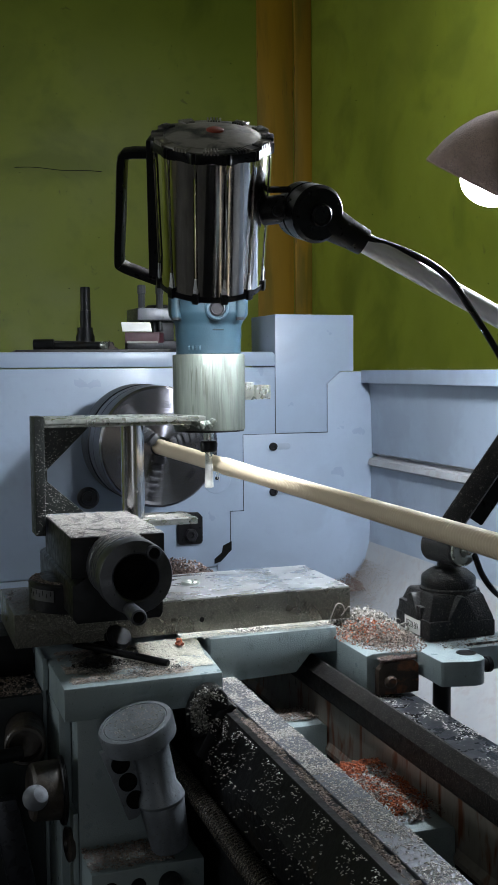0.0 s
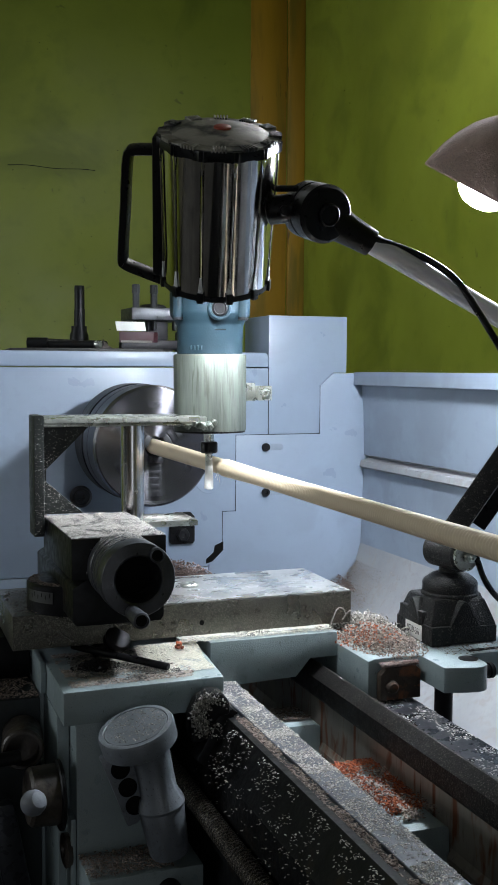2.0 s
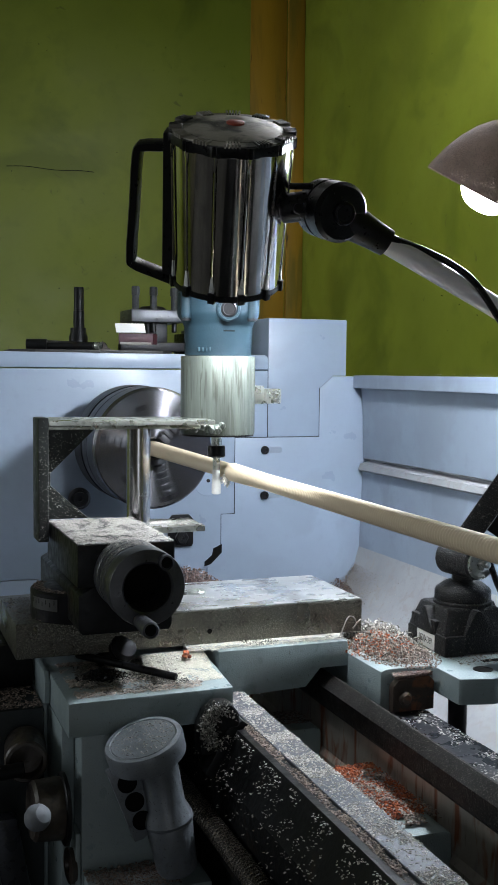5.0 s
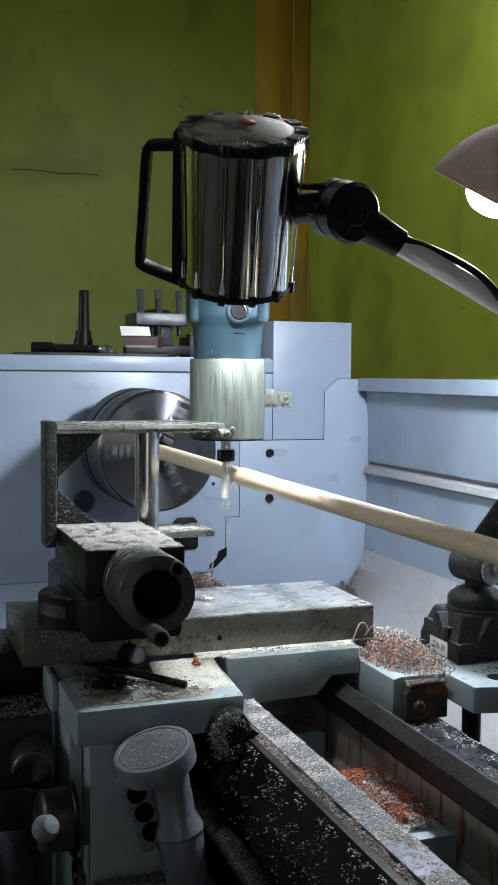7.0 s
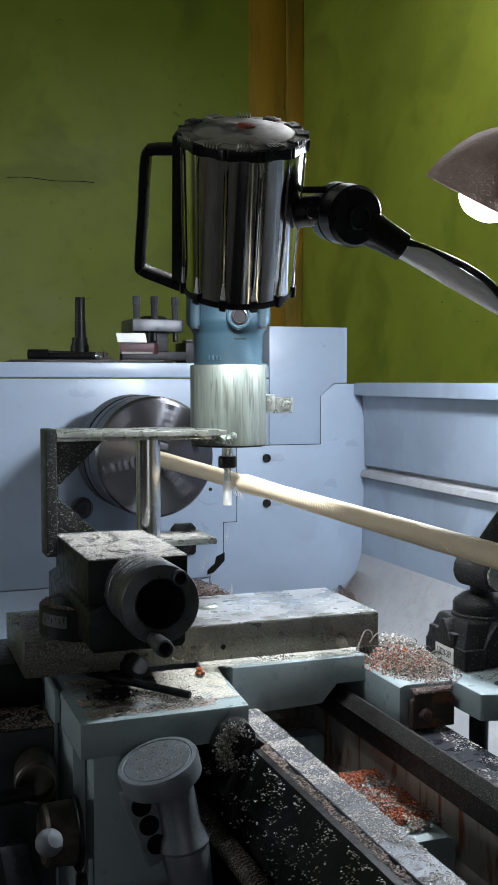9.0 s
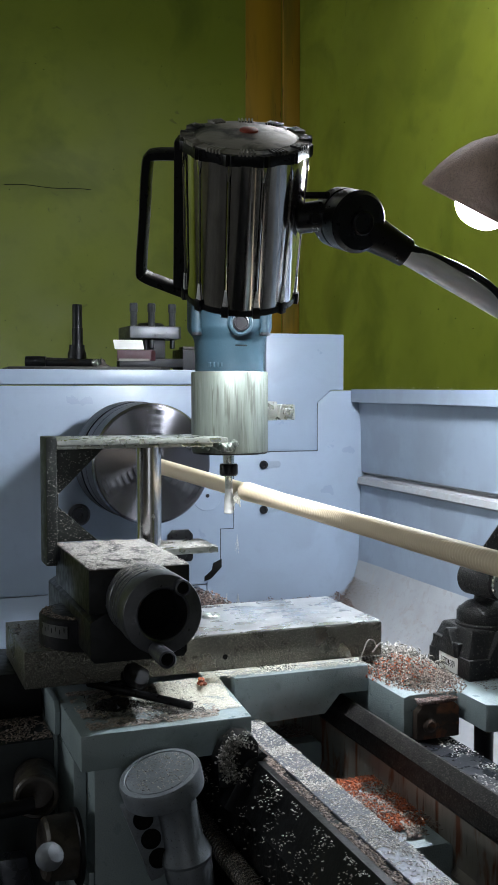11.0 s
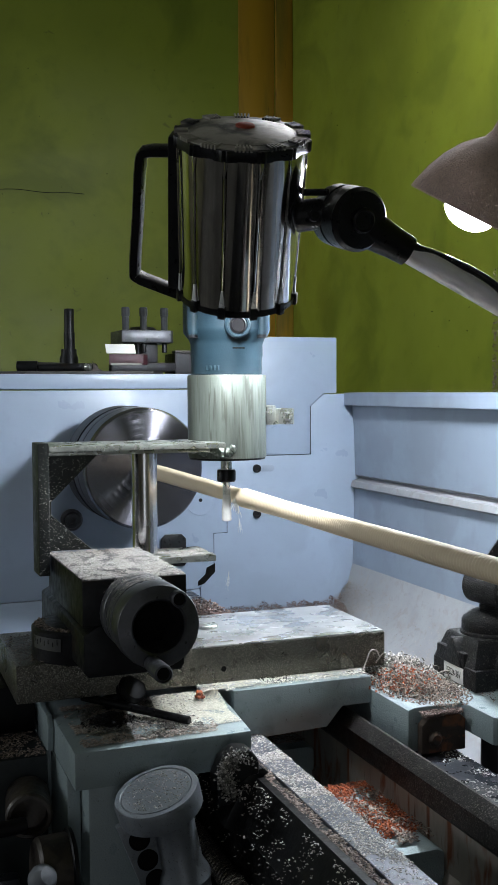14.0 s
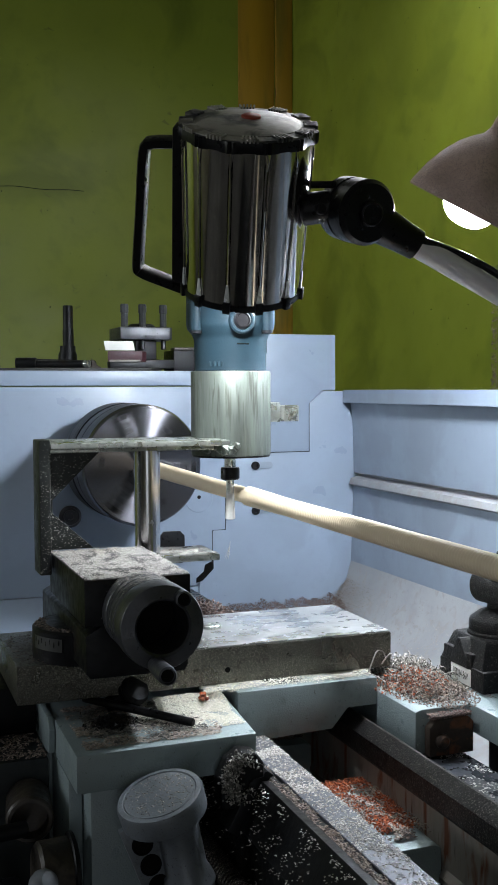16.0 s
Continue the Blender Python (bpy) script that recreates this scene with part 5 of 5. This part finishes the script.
chips("chips_on_base_plate", 260, on_rect(0.15, 0.235, -0.53, -0.50, WZ, 0.0008), CHIPBROWN, "brown chips round the lamp foot", (0.0010, 0.0028), True, 10)
chips("chips_on_dial", 420, lambda rng: (lambda r, a: dc + da * 0.0157 + Vector((r * math.cos(a), r * math.sin(a), 0)) - da * (da.dot(Vector((r * math.cos(a), r * math.sin(a), 0)))))(0.025 * math.sqrt(rng.random()), rng.uniform(0, 6.3)), CHIPGREY, "fine chips on the dial's cap", (0.0008, 0.0020), True, 11)
chips("chips_on_apron", 1300, on_rect(-0.196, -0.125, -0.562, -0.52, 0.7425, 0.003), CHIPBROWN, "brown chips on the apron's ledge", (0.0012, 0.0032), True, 12)
chips("chips_on_wiper", 682, lambda rng: (lambda a, k: Vector((-0.0870 + (0.0130 + 0.0065 * k) * math.cos(a), -0.5468 - 0.0025 * rng.random(), 0.8620 + (0.0135 + 0.0085 * k) * math.sin(a))))(radians(rng.gauss(170, 50)), rng.gauss(0.1, 0.42)), CHIPDARK, "chips packed against the front wiper", (0.0010, 0.0030), True, 13, thick=0.6)
chips("pale_chips_on_wiper", 496, lambda rng: (lambda a, k: Vector((-0.0870 + (0.0130 + 0.0065 * k) * math.cos(a), -0.5468 - 0.0025 * rng.random(), 0.8620 + (0.0135 + 0.0085 * k) * math.sin(a))))(radians(rng.gauss(170, 50)), rng.gauss(0.1, 0.42)), CHIP, "pale chips stuck to the rubber wiper", (0.0008, 0.0026), True, 55, thick=0.6)
chips("chips_on_cross_slide", 700, on_rect(-0.236, -0.19, -0.43, -0.33, 0.9322, 0.001), CHIPBROWN, "brown chips on the cross slide", (0.0010, 0.0026), True, 14)
chips("chips_on_swivel", 500, lambda rng: (lambda r, a: Vector((-0.175 + r * math.cos(a), -0.408 + r * math.sin(a), 0.9585)))(rng.uniform(0.034, 0.044), rng.uniform(2.5, 4.8)), CHIPBROWN, "brown chips on the swivel base", (0.0010, 0.0026), True, 15)
chips("shavings_behind_block", 3400, heap(-0.048, -0.285, 0.905, 0.070, 0.03, 0.040), CHIPRED, "grey and brown shavings behind the cross slide", (0.0012, 0.0034), True, 16, "shavings", 0.6)
chips("chips_on_front_way", 11000, on_rect(-0.0575, -0.0335, -1.2, -0.30, 0.8572, 0.0006, lambda x, y: (0.9 if noise.noise(Vector((x * 55, y * 40, 1))) > 0.0 else 0.22) * (1.0 if y > -0.75 else 0.7)), CHIP, "pale wood chips strewn along the front way", (0.0008, 0.0025), False, 21)
chips("chips_along_edge", 3600, on_rect(-0.0668, -0.0580, -1.2, -0.50, 0.8547, 0.0022, blotchy(45, -0.2, 2)), CHIPBROWN, "brown chips along the way's edge", (0.0012, 0.0034), False, 22)
chips("chips_on_front_slope", 1900, lambda rng: (lambda k, y: Vector((-0.0740 - 0.017 * k, y, 0.8540 - 0.0315 * k)) if noise.noise(Vector((k * 2, y * 40, 5))) > -0.1 else None)(rng.random() ** 1.5, rng.uniform(-1.1, -0.52)), CHIP, "pale chips clinging to the way's dark flank", (0.0010, 0.0028), False, 23)
chips("chips_on_front_flank", 350, lambda rng: Vector((-0.0912, rng.uniform(-1.1, -0.52), 0.823 - 0.06 * rng.random() ** 2)), CHIP, "pale chips clinging to the bed's side", (0.0012, 0.0030), False, 24)
chips("chips_on_rear_flat", 1700, on_rect(0.081, 0.118, -1.15, -0.52, 0.8463, 0.0005, blotchy(40, 0.0, 7)), CHIP, "pale chips on the rear flat way", (0.0009, 0.0026), False, 25)
chips("chips_in_rear_groove", 2200, on_rect(0.067, 0.080, -1.15, -0.45, 0.8395, 0.004, blotchy(60, -0.2, 8)), CHIPBROWN, "brown chips in the groove of the rear way", (0.0012, 0.0034), False, 26)
chips("chips_on_small_rib", 1500, on_rect(-0.03, 0.046, -0.466, -0.430, 0.8115, 0.003), CHIPBROWN, "brown chips on a cross rib", (0.0012, 0.0034), False, 27)
chips("orange_chips_on_rib", 11000, on_rect(-0.045, 0.0515, -0.690, -0.584, 0.8112, 0.004, lambda x, y: 1.0 if noise.noise(Vector((x * 40, y * 40, 2))) > -0.30 + 6 * max(0.0, x - 0.03) else 0.1), CHIPORANGE, "orange shavings heaped on a cross rib", (0.0009, 0.0030), False, 28, "shavings", 0.4)
chips("brown_chips_on_rib", 3200, on_rect(-0.045, 0.0515, -0.705, -0.60, 0.8122, 0.004, blotchy(45, 0.0, 3)), CHIPBROWN, "brown chips heaped on a cross rib", (0.0014, 0.0040), False, 29)
chips("dust_in_corner", 5000, lambda rng: (lambda y, k: Vector((0.392 - 0.055 * k + rng.gauss(0, 0.003), y, 0.839 - 0.072 * k + 0.002)))(0.147 - 0.10 * rng.random() ** 2, rng.random()), CHIPBROWN, "brown chips caught in the guard's corner", (0.0006, 0.0020), False, 30)
chips("dust_on_headstock_foot", 5200, lambda rng: (lambda x, d: Vector((x, 0.149 - 0.05 * d, 0.800 + (0.014 + 0.010 * noise.noise(Vector((x * 60, 0, 4)))) * (1 - d) * rng.uniform(0.6, 1.0))))(rng.uniform(0.10, 0.392), rng.random()), CHIPRED, "red-brown chips banked below the headstock", (0.0010, 0.0030), False, 31, thick=0.5)

chips("chips_on_gussets", 420, lambda rng: (lambda a, b: Vector((-0.1975 + 0.042 * a * (1 - b), -0.3486, (1.0925 - 0.042 * b) if rng.random() < 0.5 else (1.0105 + 0.036 * b))))(rng.random(), rng.random()), CHIP, "pale specks stuck to the bracket's gussets", (0.0006, 0.0018), True, 36)
chips("chips_on_post", 160, lambda rng: Vector((-0.1985 - 0.009 * rng.random(), -0.3724, 0.995 + 0.105 * rng.random())), CHIP, "pale specks stuck to the bracket's post", (0.0006, 0.0016), True, 37)
chips("chips_on_collar", 900, lambda rng: (lambda a, y: Vector((WC.x + 0.0300 * math.cos(a), y, WC.z + 0.0300 * math.sin(a))))(radians(rng.gauss(98, 26)), rng.uniform(-0.5435, -0.5045)), CHIP, "pale wood dust on the dial collar", (0.0006, 0.0014), True, 38)
chips("chips_on_round_post", 60, lambda rng: (lambda a: Vector((-0.1035 + 0.0121 * math.cos(a), -0.333 + 0.0121 * math.sin(a), rng.uniform(1.004, 1.09))))(radians(rng.uniform(200, 320))), CHIP, "pale specks stuck to the round post", (0.0006, 0.0014), True, 39)
chips("dust_on_tray_edge", 4200, lambda rng: (lambda y, k: Vector((0.272 + 0.026 * k, y, 0.701 + 0.026 * k + 0.003)))(rng.uniform(-0.75, 0.05), rng.random()), CHIPTAN, "tan dust lying along the guard's foot", (0.0008, 0.0026), False, 40)
chips("dust_film_on_guard", 3500, lambda rng: (lambda y, k: Vector((0.392 - 0.040 * k, y, 0.845 - 0.058 * k + 0.0015)))(0.147 - 0.45 * rng.random() ** 1.7, rng.random() ** 0.7), CHIPTAN, "tan dust clinging to the curved guard", (0.0005, 0.0015), False, 41)
chips("rust_crumbs_on_ridge", 420, lambda rng: Vector((0.3985 + 0.006 * rng.random(), -0.04 + rng.gauss(0, 0.022), 1.0040)), CHIPRED, "red-brown crumbs on the guard's folded ridge", (0.0006, 0.0022), False, 61)
chips("chips_on_lid", 260, on_rect(-0.18, 0.23, 0.15, 0.19, 1.1788, 0.0005), CHIP, "pale dust on the headstock lid", (0.0005, 0.0014), False, 42)
chips("chips_on_guard_lip", 200, on_rect(0.390, 0.43, -0.6, 0.14, 1.1508, 0.0006), CHIP, "pale dust along the guard's lip", (0.0006, 0.0018), False, 43)

chips("oily_sludge_on_wing", 900, heap(-0.1680, -0.4640, WZ, 0.020, 0.017, 0.007), IRON, "black oily sludge on the carriage wing", (0.0012, 0.0036), True, 44, "sludge", 0.5)

chips("chips_on_rear_wiper", 900, on_rect(0.084, 0.122, -0.5262, -0.5180, 0.8790, 0.004), CHIPRED, "red-brown chips on the rear wiper", (0.0010, 0.0028), True, 45)
chips("wall_specks", 170, lambda rng: Vector((rng.uniform(-0.4, 0.6), WY - 0.0008, 1.2 + 0.8 * rng.random() ** 1.4)) if rng.random() < 0.8 else Vector((WX - 0.0008, rng.uniform(0.3, 1.25), 1.1 + 0.8 * rng.random() ** 1.4)), INK_SHADE, "dark specks of dirt stuck to the green walls", (0.0010, 0.0040), False, 46, "dirt specks", 0.5)
chips("wall_rust_specks", 600, lambda rng: Vector((WX - 0.0008, 0.318 - abs(rng.gauss(0, 0.022)), 1.12 + 0.26 * rng.random() ** 1.3)), CHIPBROWN, "brown rust specks on the side wall", (0.0010, 0.0050), False, 47, "dirt specks", 0.5)

chips("brown_chips_in_heap", 3200, heap(0.113, -0.470, WZ, 0.034, 0.050, 0.011), CHIPBROWN, "brown chips at the heap's foot", (0.0012, 0.0034), True, 52, "shavings", 0.4)
chips("chips_on_gear_housing", 1600, on_rect(-0.34, -0.216, -0.438, -0.38, 0.8584, 0.002, blotchy(50, -0.1, 6)), CHIPBROWN, "brown chips on the carriage's side housing", (0.0012, 0.0034), True, 53)
# curly shavings in the heap
rngh = random.Random(51)
curls = []
for _ in range(95):
    c = Vector((0.118 + rngh.gauss(0, 0.017), -0.436 + rngh.gauss(0, 0.027), 0))
    c.z = WZ + 0.003 + 0.012 * max(0.0, 1 - ((c.x - 0.119) / 0.032) ** 2 - ((c.y + 0.436) / 0.055) ** 2)
    u = Vector((rngh.gauss(0, 1), rngh.gauss(0, 1), rngh.gauss(0, 0.6))).normalized()
    v = u.cross(Vector((rngh.gauss(0, 1), rngh.gauss(0, 1), rngh.gauss(0, 1)))).normalized()
    rr, turns = rngh.uniform(0.002, 0.0045), rngh.uniform(2.5, 7)
    curls.append(pipe([c + rr * (math.cos(a * turns / 9) * u + math.sin(a * turns / 9) * v) + u.cross(v) * 0.0006 * a for a in range(10)], rngh.uniform(0.0003, 0.0007), 5))
cu = tagged(part("curly_shavings", join(*curls), CHIPGREY), "curled grey shavings on top of the heap", "shavings", kind="stuff")
RIDING.append(cu)

# wood fibres flung off by the cutter
FLECKS = []
rngf = random.Random(77)
for i in range(290):
    fl = part("flying_fibre", join(*[pipe([(0, 0, 0), (0.0006 * q + 0.0003, 0.0004 * q, -0.006 - 0.001 * abs(q)), (0.0030 * q, 0.0016 * q, -0.015 - 0.003 * q)], 0.00030, 5) for q in (-1, 0, 1)]), CHIPPALE)
    tagged(fl, "tuft of thin pale wood fibres flung off by the cutter", "wood fibre", "fibres flung off by the cutter")
    FLECKS.append((fl, 5.0 + 10.9 * (i + rngf.random()) / 290, rngf.gauss(0.012, 0.020), 0.042 + 0.03 * rngf.random()))

# curled fibres at the heap
fb = thing("wood_fibres", (0.075, -0.43, WZ), "thin pale curled wood fibres hanging off the heap", "fibres", rides=True)
for pts in ([(0.066, -0.445, 0.8975), (0.070, -0.446, 0.908), (0.076, -0.444, 0.9175), (0.083, -0.442, 0.9165), (0.087, -0.44, 0.910)], [(0.063, -0.447, 0.900), (0.070, -0.4505, 0.8985), (0.078, -0.4535, 0.893), (0.080, -0.4535, 0.888)], [(0.083, -0.44, 0.905), (0.088, -0.443, 0.913), (0.0915, -0.443, 0.914)]):
    part("fibre", pipe(curve_points(pts, 5), 0.0006, 6), CHIP, fb)

# rating label text
font_curve = bpy.data.curves.new("rating", "FONT")
font_curve.body = "LED24-36V"
font_curve.size, font_curve.extrude, font_curve.align_x, font_curve.align_y = 0.0056, 0.00005, "CENTER", "CENTER"
txt = new("rating_text", font_curve)
bpy.context.view_layer.update()
txt_mesh = bpy.data.meshes.new_from_object(txt.evaluated_get(bpy.context.evaluated_depsgraph_get()))
bpy.data.objects.remove(txt)
txt_mesh.materials.clear()
txt_mesh.materials.append(INK_SHADE)
tx = new("lettering", txt_mesh)
tx.parent = lab
tx.matrix_basis = Matrix.Translation(-origin(lab)) @ BR @ Matrix.Translation((-0.0375, -0.0020, 0.0090)) @ Euler((radians(90), 0, radians(-90))).to_matrix().to_4x4() @ Matrix.Diagonal((1.0, 1.7, 1, 1))
tagged(tx, "black printed rating")


# ---- what moves ----
def motions():
    for ob in RIDING:
        p = ob.location.copy()
        walk(ob, [(t, pose(p.x, p.y - s, p.z)) for t, s in TRAVEL])
    for fl, t0, dx, dy in FLECKS:
        ride = lambda t: next(s0 + (s1 - s0) * (t - a) / (b - a) for (a, s0), (b, s1) in zip(TRAVEL, TRAVEL[1:]) if a <= t <= b)
        lean = math.degrees(math.atan2(dx, 0.085))
        tip = math.degrees(math.atan2(dy, 0.085))
        rows = [(t, pose(-0.008, CUT - 0.002 - s, AX)) for t, s in TRAVEL if t < t0 - 0.05]
        rows += [(t0, pose(-0.008, CUT - 0.002 - ride(t0), AX, tip, -lean, 0))]
        for f in (0.5, 1.0):
            t = min(16.0, t0 + 0.24 * f)
            if t > rows[-1][0] + 0.01:
                rows.append((t, pose(-0.008 + dx * f, CUT - 0.002 - ride(t0) + dy * f, AX - (0.065 * f + 0.083 * f * f), tip, -lean, 0)))
        if rows[-1][0] < 15.95:
            rest = rows[-1][0]
            t = min(16.0, rest + 0.1)
            rows.append((t, pose(-0.008 + dx, CUT - 0.002 - ride(t) + dy, 0.9020, 80, 0, lean)))
            rows += [(q, pose(-0.008 + dx, CUT - 0.002 - s + dy, 0.9020, 80, 0, lean)) for q, s in TRAVEL if q > t + 0.05]
        walk(fl, rows)
    spin = [(k / 30, pose(0, 0, 0, 0, -(53 + 0.2 * k) - 40 * k, 0)) for k in range(481)]
    walk(chuck, [(t, pose(0, 0, AX) @ m) for t, m in spin])
    walk(uncut, [(t, pose(0, -v, 0)) for t, v in TRAVEL])
    walk(wooden_rod, [(t, pose(0, 0, AX, 0.3) @ m) for t, m in spin])


motions()
